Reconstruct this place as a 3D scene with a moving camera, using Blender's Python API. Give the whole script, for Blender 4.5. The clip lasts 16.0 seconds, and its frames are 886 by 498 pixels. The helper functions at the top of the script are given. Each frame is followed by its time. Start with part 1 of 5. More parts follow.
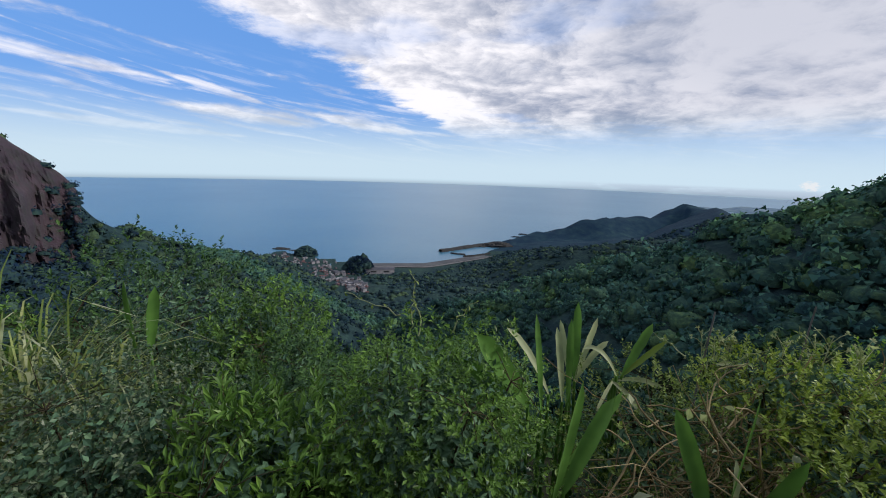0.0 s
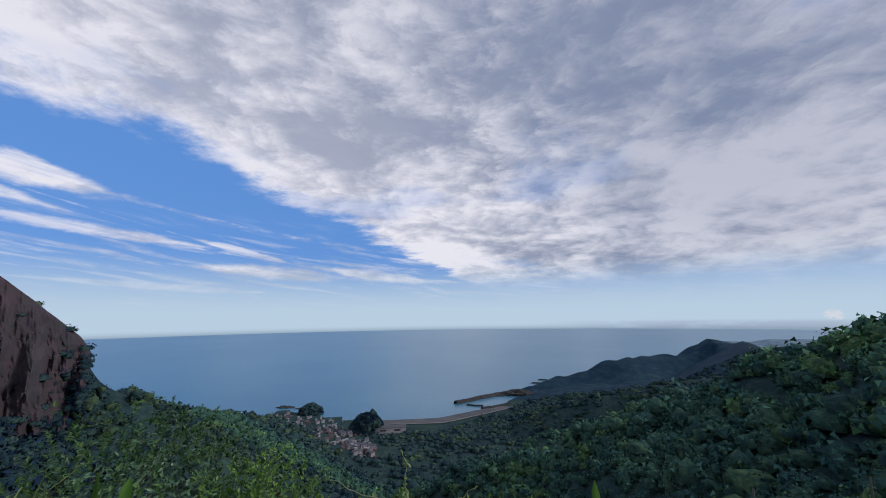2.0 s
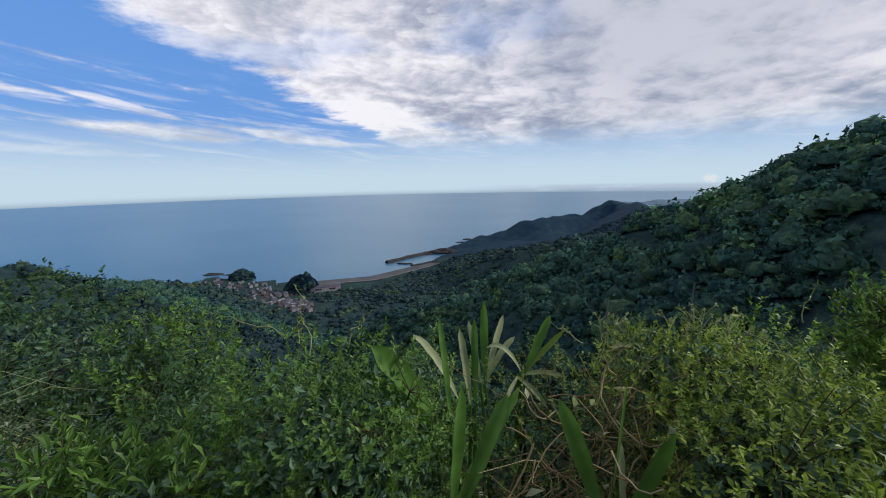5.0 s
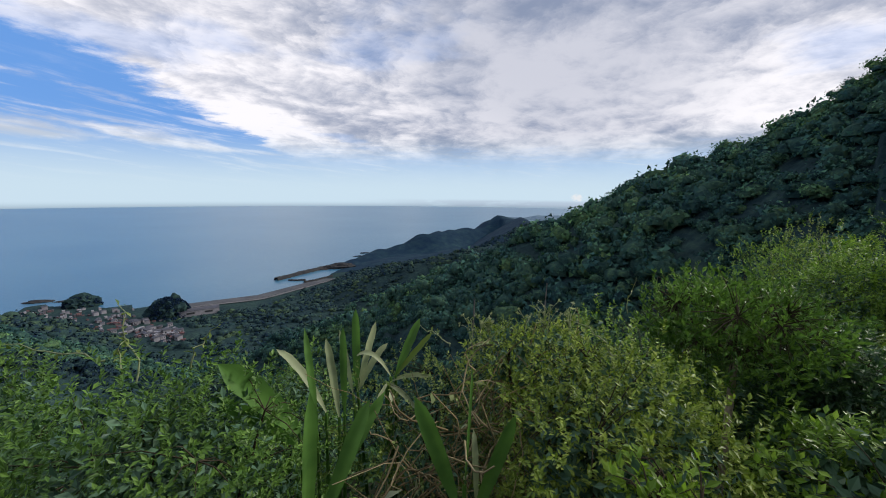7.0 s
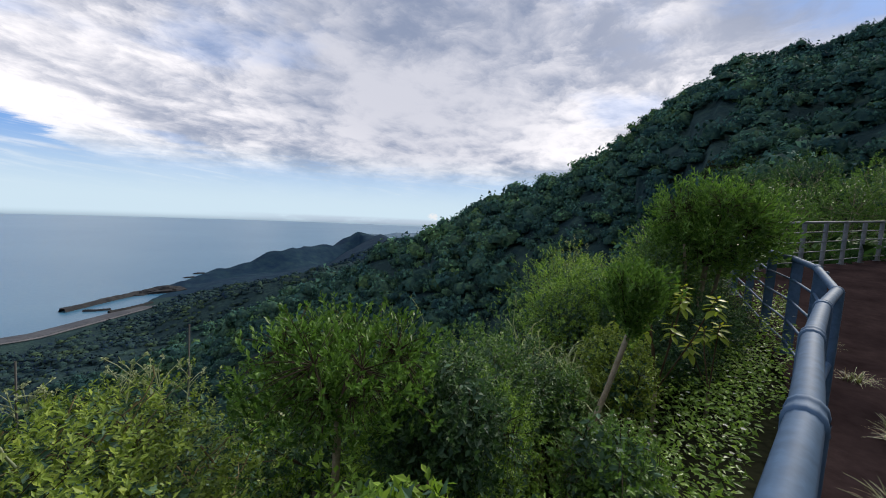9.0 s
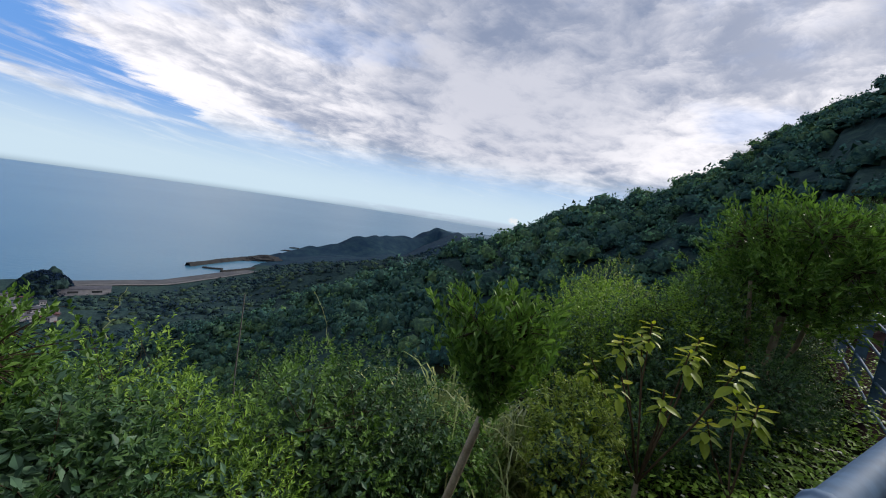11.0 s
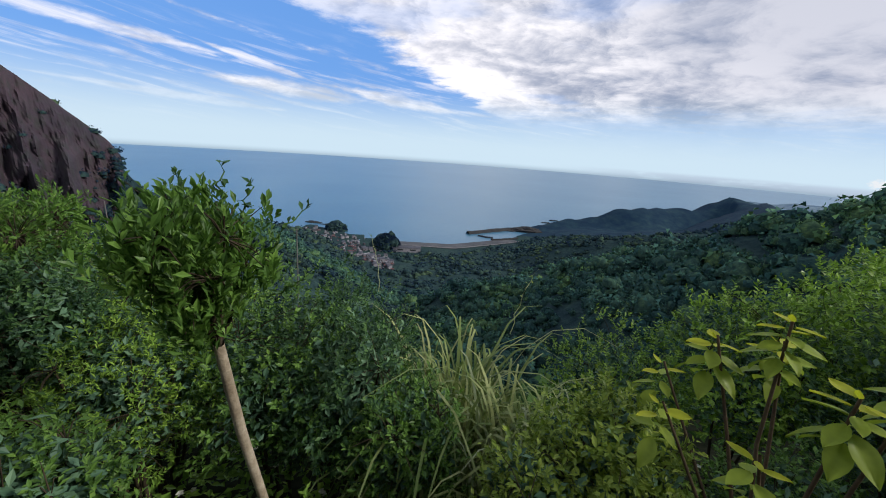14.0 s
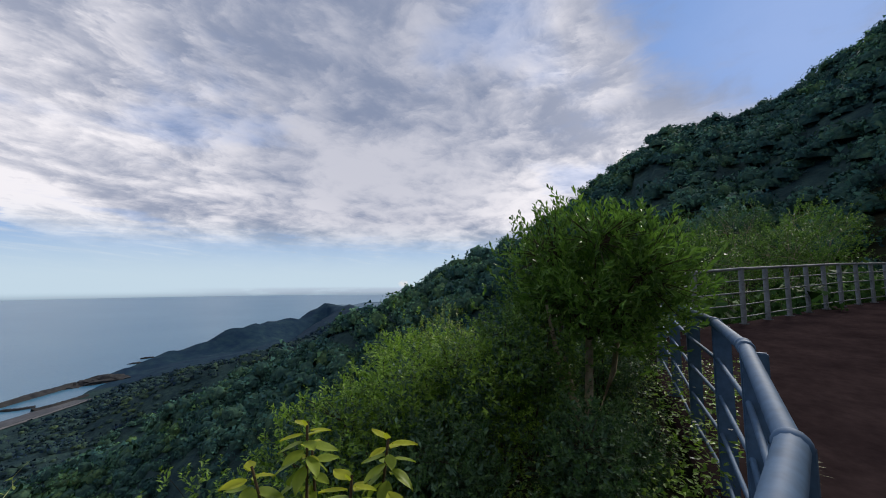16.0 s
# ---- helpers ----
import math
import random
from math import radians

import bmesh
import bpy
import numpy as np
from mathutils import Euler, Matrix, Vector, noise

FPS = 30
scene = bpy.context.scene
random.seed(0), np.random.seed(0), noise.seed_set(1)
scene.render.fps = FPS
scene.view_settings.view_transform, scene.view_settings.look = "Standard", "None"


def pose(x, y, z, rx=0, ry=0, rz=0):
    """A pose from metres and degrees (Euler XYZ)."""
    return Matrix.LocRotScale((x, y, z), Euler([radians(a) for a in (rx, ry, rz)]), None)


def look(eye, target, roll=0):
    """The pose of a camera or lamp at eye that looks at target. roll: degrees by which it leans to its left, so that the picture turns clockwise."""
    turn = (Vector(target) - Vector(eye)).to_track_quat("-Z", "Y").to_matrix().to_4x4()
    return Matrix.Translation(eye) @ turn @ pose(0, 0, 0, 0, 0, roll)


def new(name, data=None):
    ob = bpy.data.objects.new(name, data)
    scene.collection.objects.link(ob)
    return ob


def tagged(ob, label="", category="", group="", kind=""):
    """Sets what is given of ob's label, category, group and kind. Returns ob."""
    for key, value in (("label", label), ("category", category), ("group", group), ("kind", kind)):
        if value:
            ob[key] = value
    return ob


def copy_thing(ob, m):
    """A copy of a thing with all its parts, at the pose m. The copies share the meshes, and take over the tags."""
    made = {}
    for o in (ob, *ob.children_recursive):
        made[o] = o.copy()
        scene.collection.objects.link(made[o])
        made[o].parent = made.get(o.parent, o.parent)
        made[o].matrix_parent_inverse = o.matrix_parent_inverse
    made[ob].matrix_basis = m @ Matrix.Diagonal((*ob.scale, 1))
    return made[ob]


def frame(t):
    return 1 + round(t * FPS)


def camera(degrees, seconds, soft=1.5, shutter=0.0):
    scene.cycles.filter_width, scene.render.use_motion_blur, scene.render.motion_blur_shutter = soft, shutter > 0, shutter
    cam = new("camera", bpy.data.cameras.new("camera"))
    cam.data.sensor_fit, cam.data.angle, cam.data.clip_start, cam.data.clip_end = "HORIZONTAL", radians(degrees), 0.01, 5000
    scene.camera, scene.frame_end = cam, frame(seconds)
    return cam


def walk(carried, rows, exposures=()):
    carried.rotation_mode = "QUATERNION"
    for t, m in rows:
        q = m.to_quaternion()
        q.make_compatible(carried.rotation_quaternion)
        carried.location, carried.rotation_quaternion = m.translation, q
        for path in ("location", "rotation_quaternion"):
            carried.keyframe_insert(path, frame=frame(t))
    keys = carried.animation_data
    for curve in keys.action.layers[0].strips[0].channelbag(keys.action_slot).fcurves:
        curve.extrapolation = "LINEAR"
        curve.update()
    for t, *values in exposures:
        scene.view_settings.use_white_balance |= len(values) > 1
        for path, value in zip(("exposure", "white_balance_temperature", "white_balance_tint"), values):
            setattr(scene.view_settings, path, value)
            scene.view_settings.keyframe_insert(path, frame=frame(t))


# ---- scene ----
# ---- camera ----
cam = camera(100.5, 16.0, soft=1.0)
PATH = [
    (0.0, pose(-0.000, 0.000, 1.540, 78.00, -1.85, -0.00)),
    (0.5, pose(0.020, -0.033, 1.620, 82.21, 0.81, 1.53)),
    (1.0, pose(0.074, -0.048, 1.670, 84.80, -0.51, -2.21)),
    (1.5, pose(0.074, -0.059, 1.700, 90.67, 1.02, 0.83)),
    (2.0, pose(0.081, -0.055, 1.630, 100.35, 0.80, 1.70)),
    (2.5, pose(0.095, -0.040, 1.579, 107.41, 1.21, 1.54)),
    (3.0, pose(0.112, -0.019, 1.573, 101.66, 0.75, 2.18)),
    (3.5, pose(0.132, 0.004, 1.590, 88.59, 2.45, 2.41)),
    (4.0, pose(0.154, 0.026, 1.570, 81.21, 1.97, -0.23)),
    (6.5, pose(0.290, 0.042, 1.477, 79.27, 0.10, -22.21)),
    (7.0, pose(0.314, -0.007, 1.488, 81.45, -0.61, -24.73)),
    (7.5, pose(0.357, -0.117, 1.528, 85.36, 0.01, -26.66)),
    (8.0, pose(0.535, -0.287, 1.574, 83.47, -2.84, -32.18)),
    (8.5, pose(0.920, -0.254, 1.528, 83.85, -2.71, -42.58)),
    (9.0, pose(1.264, -0.274, 1.521, 84.69, -2.75, -46.05)),
    (9.5, pose(1.567, -0.318, 1.528, 84.87, -4.57, -41.53)),
    (12.0, pose(3.057, -0.470, 1.508, 82.50, -9.37, -27.91)),
    (12.5, pose(3.325, -0.436, 1.490, 81.83, -4.86, -18.47)),
    (13.0, pose(3.480, -0.420, 1.471, 79.69, -4.00, -9.48)),
    (13.5, pose(3.662, -0.428, 1.448, 75.93, -7.93, 2.52)),
    (14.0, pose(3.732, -0.440, 1.443, 74.87, -4.01, 5.12)),
    (14.5, pose(3.716, -0.450, 1.459, 77.95, -0.25, 5.53)),
    (15.0, pose(3.715, -0.468, 1.497, 85.00, -1.21, 5.04)),
    (15.5, pose(3.779, -0.487, 1.527, 92.03, -1.16, -10.34)),
    (15.8, pose(3.910, -0.452, 1.488, 95.11, -1.06, -34.20)),
    (15.9, pose(3.959, -0.458, 1.483, 95.43, -0.81, -44.35)),
    (16.0, pose(4.001, -0.464, 1.480, 95.05, -0.12, -50.59)),
]
EXPOSURES = [(0.0, 0.22, 6500, 11), (1.0, 0.12, 6500, 11), (1.5, 0.03, 6400, 12), (2.0, -0.10, 6250, 13), (2.5, -0.17, 6050, 14), (3.0, -0.2, 6050, 14), (3.5, -0.2, 6150, 13), (4.0, -0.12, 6300, 12),
             (6.5, 0.22, 6500, 11), (7.5, 0.17, 6550, 11), (9.5, 0.27, 6600, 11), (12.0, 0.22, 6500, 11), (14.5, 0.28, 6500, 11), (15.0, 0.16, 6450, 11), (15.5, 0.02, 6450, 12), (16.0, 0.06, 6550, 12)]
walk(cam, PATH, EXPOSURES)

# ---- light ----
EYE = 1.54
SEA = EYE - 170.0
SUN_AZ, SUN_EL = 97.0, 30.0

world = bpy.data.worlds.new("sky")
scene.world = world
world.use_nodes = True
wt = world.node_tree
wt.nodes.clear()


def wmath(op, a, b=None, c=None, clamp=False):
    n = wt.nodes.new("ShaderNodeMath")
    n.operation = op
    n.use_clamp = clamp
    for i, v in enumerate((a, b, c)):
        if v is None:
            continue
        if isinstance(v, (int, float)):
            n.inputs[i].default_value = v
        else:
            wt.links.new(v, n.inputs[i])
    return n.outputs[0]


def wramp(v, lo, hi):
    n = wt.nodes.new("ShaderNodeMapRange")
    n.interpolation_type = "SMOOTHSTEP"
    n.inputs[1].default_value, n.inputs[2].default_value = lo, hi
    wt.links.new(v, n.inputs[0])
    return n.outputs[0]


def wnoise(vec, scale, detail, rough=0.55, dist=0.0):
    n = wt.nodes.new("ShaderNodeTexNoise")
    n.inputs["Scale"].default_value = scale
    n.inputs["Detail"].default_value = detail
    n.inputs["Roughness"].default_value = rough
    n.inputs["Distortion"].default_value = dist
    wt.links.new(vec, n.inputs["Vector"])
    return n.outputs[0]


def wmix(fac, a, b):
    n = wt.nodes.new("ShaderNodeMix")
    n.data_type = "RGBA"
    if isinstance(fac, (int, float)):
        n.inputs[0].default_value = fac
    else:
        wt.links.new(fac, n.inputs[0])
    for i, v in ((6, a), (7, b)):
        if isinstance(v, tuple):
            n.inputs[i].default_value = (*v, 1)
        else:
            wt.links.new(v, n.inputs[i])
    return n.outputs[2]


def wvec(x, y, z=0.0):
    n = wt.nodes.new("ShaderNodeCombineXYZ")
    for i, v in enumerate((x, y, z)):
        if isinstance(v, (int, float)):
            n.inputs[i].default_value = v
        else:
            wt.links.new(v, n.inputs[i])
    return n.outputs[0]


def wdot(x, y, z, az, el):
    """How closely the view points at a bearing and height: 1 is straight at it."""
    a, e = radians(az), radians(el)
    s = wmath("ADD", wmath("MULTIPLY", x, math.sin(a) * math.cos(e)), wmath("MULTIPLY", y, math.cos(a) * math.cos(e)))
    return wmath("ADD", s, wmath("MULTIPLY", z, math.sin(e)))


STREAKS = ((-66, 17.5, -42.5, 14.2, 1.6, 1.0), (-66, 15.4, -47, 11.7, 0.8, 0.85), (-56, 11.0, -33.5, 9.3, 0.7, 0.8), (-36, 10.3, -22.5, 7.4, 0.5, 0.85), (-36, 6.8, -14, 5.7, 1.0, 0.95), (-20, 7.2, -1, 4.9, 0.9, 0.9), (-50, 4.6, -24, 3.4, 0.5, 0.6))


def build_sky():
    """Clear sky with a broken cloud sheet, laid out on a plane overhead, and haze at the horizon."""
    sky = wt.nodes.new("ShaderNodeTexSky")
    sky.sky_type = "NISHITA"
    sky.sun_disc = False
    sky.sun_elevation = radians(SUN_EL)
    sky.sun_rotation = radians(SUN_AZ)
    sky.altitude = 200
    sky.air_density, sky.dust_density, sky.ozone_density = 1.0, 0.6, 3.0
    co = wt.nodes.new("ShaderNodeTexCoord")
    sep = wt.nodes.new("ShaderNodeSeparateXYZ")
    wt.links.new(co.outputs["Generated"], sep.inputs[0])
    x, y, z = sep.outputs
    zz = wmath("ADD", wmath("MAXIMUM", z, 0.0), 0.03)
    u, v = wmath("DIVIDE", x, zz), wmath("DIVIDE", y, zz)
    plane = wvec(u, v)
    # edge of the cloud sheet: a nearly straight line across the plane, frayed
    edge = wmath("SUBTRACT", u, wmath("MULTIPLY_ADD", v, 0.26, -2.0))
    fray = wnoise(plane, 1.3, 9, 0.66)
    edge = wmath("ADD", edge, wmath("MULTIPLY", wmath("SUBTRACT", fray, 0.5), 1.5))
    reach = wmath("SQRT", wmath("ADD", wmath("MULTIPLY", u, u), wmath("MULTIPLY", v, v)))
    reach = wmath("ADD", reach, wmath("MULTIPLY", wmath("SUBTRACT", fray, 0.5), 4.0))
    sheet = wmath("MULTIPLY", wramp(edge, -0.06, 0.32), wmath("SUBTRACT", 1.0, wmath("MULTIPLY", wramp(reach, 6.2, 10.2), 0.85)))
    # long thin streaks in the open part: bearing and height of both ends, half width, strength
    az = wmath("MULTIPLY", wmath("ARCTAN2", x, y), 57.2958)
    el = wmath("MULTIPLY", wmath("ARCSINE", z), 57.2958)
    comb = wnoise(wvec(wmath("MULTIPLY", az, 0.11), wmath("ADD", wmath("MULTIPLY", el, 1.25), wmath("MULTIPLY", az, 0.16)), 3.1), 1.0, 5, 0.6, 0.4)
    puffs = wnoise(wvec(wmath("MULTIPLY", az, 0.35), wmath("MULTIPLY", el, 1.0), 8.3), 1.0, 5, 0.6, 0.3)
    thin = wmath("MULTIPLY", wmath("MULTIPLY", wramp(comb, 0.46, 0.74), 0.55), wmath("SUBTRACT", 1.0, wramp(el, 8.0, 15.0)))
    for a0, e0, a1, e1, half, power in STREAKS:
        t = wmath("DIVIDE", wmath("SUBTRACT", az, a0), a1 - a0)
        off = wmath("SUBTRACT", el, wmath("MULTIPLY_ADD", t, e1 - e0, e0))
        wide = wmath("MULTIPLY", wmath("MULTIPLY", wramp(t, -0.15, 0.35), wmath("SUBTRACT", 1.0, wramp(t, 0.55, 1.05))), half)
        near = wmath("SUBTRACT", wmath("ADD", wide, wmath("MULTIPLY", wmath("SUBTRACT", puffs, 0.5), half * 1.3)), wmath("ABSOLUTE", off))
        body = wmath("MULTIPLY", wramp(near, -0.25 * half, 0.55 * half), wmath("MULTIPLY_ADD", wramp(comb, 0.30, 0.62), 0.45, 0.55))
        thin = wmath("MAXIMUM", thin, wmath("MULTIPLY", body, power))
    # small gaps in the sheet
    gap_n = wnoise(wvec(u, v, 11.0), 0.55, 5, 0.6)
    gaps = wramp(gap_n, 0.30, 0.44)
    cover = wmath("MAXIMUM", wmath("MULTIPLY", sheet, wmath("MULTIPLY_ADD", gaps, 0.35, 0.65)), thin)
    # light and dark in the sheet: rolls of cloud at three sizes
    z2 = wmath("ADD", wmath("MAXIMUM", z, 0.0), 0.22)
    u2, v2 = wmath("DIVIDE", x, z2), wmath("DIVIDE", y, z2)
    big = wnoise(wvec(u2, v2, 5.0), 1.25, 4, 0.5, 0.2)
    mid = wnoise(wvec(x, y, wmath("MULTIPLY", z, 2.4)), 6.2, 8, 0.62, 0.3)
    tufts = wnoise(wvec(wmath("ADD", u2, wmath("MULTIPLY", mid, 0.3)), v2, 9.0), 5.5, 5, 0.62, 0.35)
    tone = wmath("ADD", wmath("MULTIPLY", big, 0.44), wmath("ADD", wmath("MULTIPLY", mid, 0.36), wmath("MULTIPLY", tufts, 0.26)))
    lit = wramp(tone, 0.42, 0.635)
    thinness = wmath("SUBTRACT", 1.0, wramp(edge, 0.0, 2.6))
    lit = wmath("ADD", lit, wmath("MULTIPLY", thinness, 0.35), clamp=True)
    # the sheet is thicker and greyer to the north-east, and open again in the east
    thick = wramp(wdot(x, y, z, 40, 27), 0.88, 0.985)
    lit = wmath("MULTIPLY", lit, wmath("MULTIPLY_ADD", thick, -0.5, 1.0))
    lit = wmath("MULTIPLY", lit, wmath("MULTIPLY_ADD", wramp(z, 0.42, 0.75), -0.3, 1.0))
    lit = wmath("ADD", lit, wmath("MULTIPLY", wramp(wdot(x, y, z, 90, 22), 0.88, 0.98), 0.22), clamp=True)
    hole = wmath("ADD", wdot(x, y, z, 96, 36), wmath("MULTIPLY", wmath("SUBTRACT", mid, 0.5), 0.06))
    cover = wmath("MULTIPLY", cover, wmath("MULTIPLY_ADD", wramp(hole, 0.950, 0.985), -0.8, 1.0))
    lit = wmath("MULTIPLY", lit, wmath("MULTIPLY_ADD", wramp(hole, 0.93, 0.98), -0.85, 1.0))
    cloud = wmix(lit, (2.3, 2.8, 4.0), (8.6, 8.5, 8.9))
    blue = wmix(0.82, sky.outputs[0], (1.2, 3.1, 7.3))
    col = wmix(cover, blue, cloud)
    haze = wmath("SUBTRACT", 1.0, wramp(z, 0.002, 0.165))
    col = wmix(wmath("MULTIPLY", haze, 1.0), col, (5.2, 6.6, 7.6))
    # thin far cloud bank lying on the horizon to the east
    band = wmath("MULTIPLY", wramp(z, -0.036, -0.032), wmath("SUBTRACT", 1.0, wramp(z, -0.022, -0.012)))
    bn = wnoise(wvec(wmath("MULTIPLY", x, 14.0), wmath("MULTIPLY", z, 60.0), 1.0), 1.0, 3)
    band = wmath("MULTIPLY", wmath("MULTIPLY", band, wramp(x, 0.15, 0.55)), wramp(bn, 0.25, 0.55))
    col = wmix(wmath("MULTIPLY", band, 0.65), col, (3.6, 4.3, 5.4))
    # one small bright cumulus far out on the horizon
    px = wmath("MULTIPLY", wmath("SUBTRACT", wmath("ARCTAN2", x, y), radians(44.5)), 50.0)
    pz = wmath("MULTIPLY", wmath("SUBTRACT", z, -0.008), 85.0)
    pr = wmath("SQRT", wmath("ADD", wmath("MULTIPLY", px, px), wmath("MULTIPLY", pz, pz)))
    pn = wnoise(wvec(wmath("MULTIPLY", px, 1.1), wmath("MULTIPLY", pz, 1.1), 4.0), 1.6, 4)
    puff = wmath("SUBTRACT", 1.0, wramp(wmath("ADD", pr, wmath("MULTIPLY", wmath("SUBTRACT", pn, 0.5), 2.6)), 0.30, 0.85))
    col = wmix(wmath("MULTIPLY", puff, 0.7), col, (7.6, 7.5, 7.5))
    low = wramp(z, -0.05, -0.02)
    col = wmix(low, (1.0, 1.7, 2.5), col)
    bg = wt.nodes.new("ShaderNodeBackground")
    bg.inputs["Strength"].default_value = 0.1
    wt.links.new(col, bg.inputs["Color"])
    out = wt.nodes.new("ShaderNodeOutputWorld")
    wt.links.new(bg.outputs[0], out.inputs[0])


build_sky()
sun_data = bpy.data.lights.new("sun", "SUN")
sun_data.energy, sun_data.angle, sun_data.color = 2.75, radians(11), (1.0, 0.95, 0.86)
sun = new("sun", sun_data)
sun_dir = Vector((math.sin(radians(SUN_AZ)) * math.cos(radians(SUN_EL)), math.cos(radians(SUN_AZ)) * math.cos(radians(SUN_EL)), math.sin(radians(SUN_EL))))
sun.matrix_world = look(sun_dir * 100, (0, 0, 0))


# ---- materials ----
def material(name):
    m = bpy.data.materials.new(name)
    m.use_nodes = True
    t = m.node_tree
    return m, t, t.nodes["Principled BSDF"]


def node_noise(t, scale, detail=4, rough=0.55, coord="Object"):
    c = t.nodes.new("ShaderNodeTexCoord")
    n = t.nodes.new("ShaderNodeTexNoise")
    n.inputs["Scale"].default_value, n.inputs["Detail"].default_value, n.inputs["Roughness"].default_value = scale, detail, rough
    t.links.new(c.outputs[coord], n.inputs["Vector"])
    return n.outputs[0]


def node_ramp(t, fac, stops):
    r = t.nodes.new("ShaderNodeValToRGB")
    e = r.color_ramp.elements
    while len(e) < len(stops):
        e.new(0.5)
    for el, (p, c) in zip(e, stops):
        el.position, el.color = p, (*c, 1)
    t.links.new(fac, r.inputs[0])
    return r.outputs[0]


def node_mix(t, fac, a, b, blend="MIX"):
    n = t.nodes.new("ShaderNodeMix")
    n.data_type, n.blend_type = "RGBA", blend
    if isinstance(fac, (int, float)):
        n.inputs[0].default_value = fac
    else:
        t.links.new(fac, n.inputs[0])
    for i, v in ((6, a), (7, b)):
        if isinstance(v, tuple):
            n.inputs[i].default_value = (*v, 1)
        else:
            t.links.new(v, n.inputs[i])
    return n.outputs[2]


def bump(t, bsdf, height, strength, dist):
    b = t.nodes.new("ShaderNodeBump")
    b.inputs["Strength"].default_value, b.inputs["Distance"].default_value = strength, dist
    t.links.new(height, b.inputs["Height"])
    t.links.new(b.outputs[0], bsdf.inputs["Normal"])


def tree_tone(t, col):
    """Each tree of a wood has a tone of its own, from blue-green to yellow-green."""
    at = t.nodes.new("ShaderNodeAttribute")
    at.attribute_name = "tone"
    tint = node_ramp(t, at.outputs["Fac"], [(0.0, (0.58, 0.68, 0.86)), (0.6, (1.0, 1.0, 0.98)), (1.0, (1.75, 1.5, 0.85))])
    return node_mix(t, 1.0, col, tint, "MULTIPLY")


def leaf_material(name, dark, mid, light, rough=0.42, trans=0.3, patch=2.5, spec=0.24, toned=False):
    m, t, b = material(name)
    g = t.nodes.new("ShaderNodeNewGeometry")
    per = node_ramp(t, g.outputs["Random Per Island"], [(0.0, dark), (0.55, mid), (1.0, light)])
    patches = node_ramp(t, node_noise(t, patch, 3), [(0.3, (0.6, 0.62, 0.6)), (0.7, (1.15, 1.12, 1.0))])
    col = node_mix(t, 1.0, per, patches, "MULTIPLY")
    if toned:
        col = tree_tone(t, col)
    t.links.new(col, b.inputs["Base Color"])
    b.inputs["Roughness"].default_value = rough
    b.inputs["Specular IOR Level"].default_value = spec
    tr = t.nodes.new("ShaderNodeBsdfTranslucent")
    t.links.new(node_mix(t, 1.0, col, (1.25, 1.35, 0.9), "MULTIPLY"), tr.inputs["Color"])
    mx = t.nodes.new("ShaderNodeMixShader")
    mx.inputs[0].default_value = trans
    t.links.new(b.outputs[0], mx.inputs[1])
    t.links.new(tr.outputs[0], mx.inputs[2])
    t.links.new(mx.outputs[0], t.nodes["Material Output"].inputs[0])
    return m


def solid(name, c1, c2, scale, rough=0.7, metal=0.0, bump_s=0.0, bump_d=0.01, detail=5, spec=None):
    m, t, b = material(name)
    n = node_noise(t, scale, detail, 0.6)
    n2 = node_noise(t, scale * 7.3, 3, 0.6)
    a = node_ramp(t, n, [(0.3, c1), (0.7, c2)])
    f = node_ramp(t, n2, [(0.25, (0.75, 0.75, 0.75)), (0.75, (1.15, 1.15, 1.15))])
    t.links.new(node_mix(t, 1.0, a, f, "MULTIPLY"), b.inputs["Base Color"])
    b.inputs["Roughness"].default_value, b.inputs["Metallic"].default_value = rough, metal
    b.inputs["Specular IOR Level"].default_value = spec if spec is not None else (0.08 if rough > 0.8 else 0.35)
    if bump_s:
        bump(t, b, n2, bump_s, bump_d)
    return m


M_BRIGHT = leaf_material("leaf_bright", (0.082, 0.163, 0.025), (0.175, 0.316, 0.048), (0.324, 0.498, 0.086))
M_MID = leaf_material("leaf_mid", (0.052, 0.114, 0.027), (0.103, 0.212, 0.043), (0.187, 0.331, 0.073))
# Deep green foliage; in low undergrowth it also stands in for shade between shrubs.
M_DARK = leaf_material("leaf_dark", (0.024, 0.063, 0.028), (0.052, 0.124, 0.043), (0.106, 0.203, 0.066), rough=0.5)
M_GREY = leaf_material("leaf_greyish", (0.029, 0.058, 0.031), (0.058, 0.105, 0.055), (0.218, 0.273, 0.189), rough=0.34)
M_YELLOW = leaf_material("leaf_yellowish", (0.084, 0.138, 0.034), (0.163, 0.242, 0.055), (0.295, 0.373, 0.112))
M_LIME = leaf_material("leaf_lime", (0.10, 0.19, 0.02), (0.20, 0.34, 0.04), (0.32, 0.46, 0.07), trans=0.4)
M_BLADE = leaf_material("leaf_blade", (0.058, 0.138, 0.033), (0.103, 0.226, 0.055), (0.162, 0.303, 0.090), patch=9, rough=0.4)
M_PALE = leaf_material("leaf_pale_dry", (0.24, 0.30, 0.17), (0.36, 0.41, 0.26), (0.52, 0.55, 0.38), patch=9, rough=0.5)
M_BROAD = leaf_material("leaf_broad", (0.152, 0.224, 0.033), (0.280, 0.371, 0.051), (0.444, 0.494, 0.080), patch=6, spec=0.15, trans=0.35)
M_BROADY = leaf_material("leaf_broad_young", (0.321, 0.371, 0.026), (0.445, 0.482, 0.041), (0.569, 0.562, 0.051), patch=6, spec=0.15, trans=0.38)
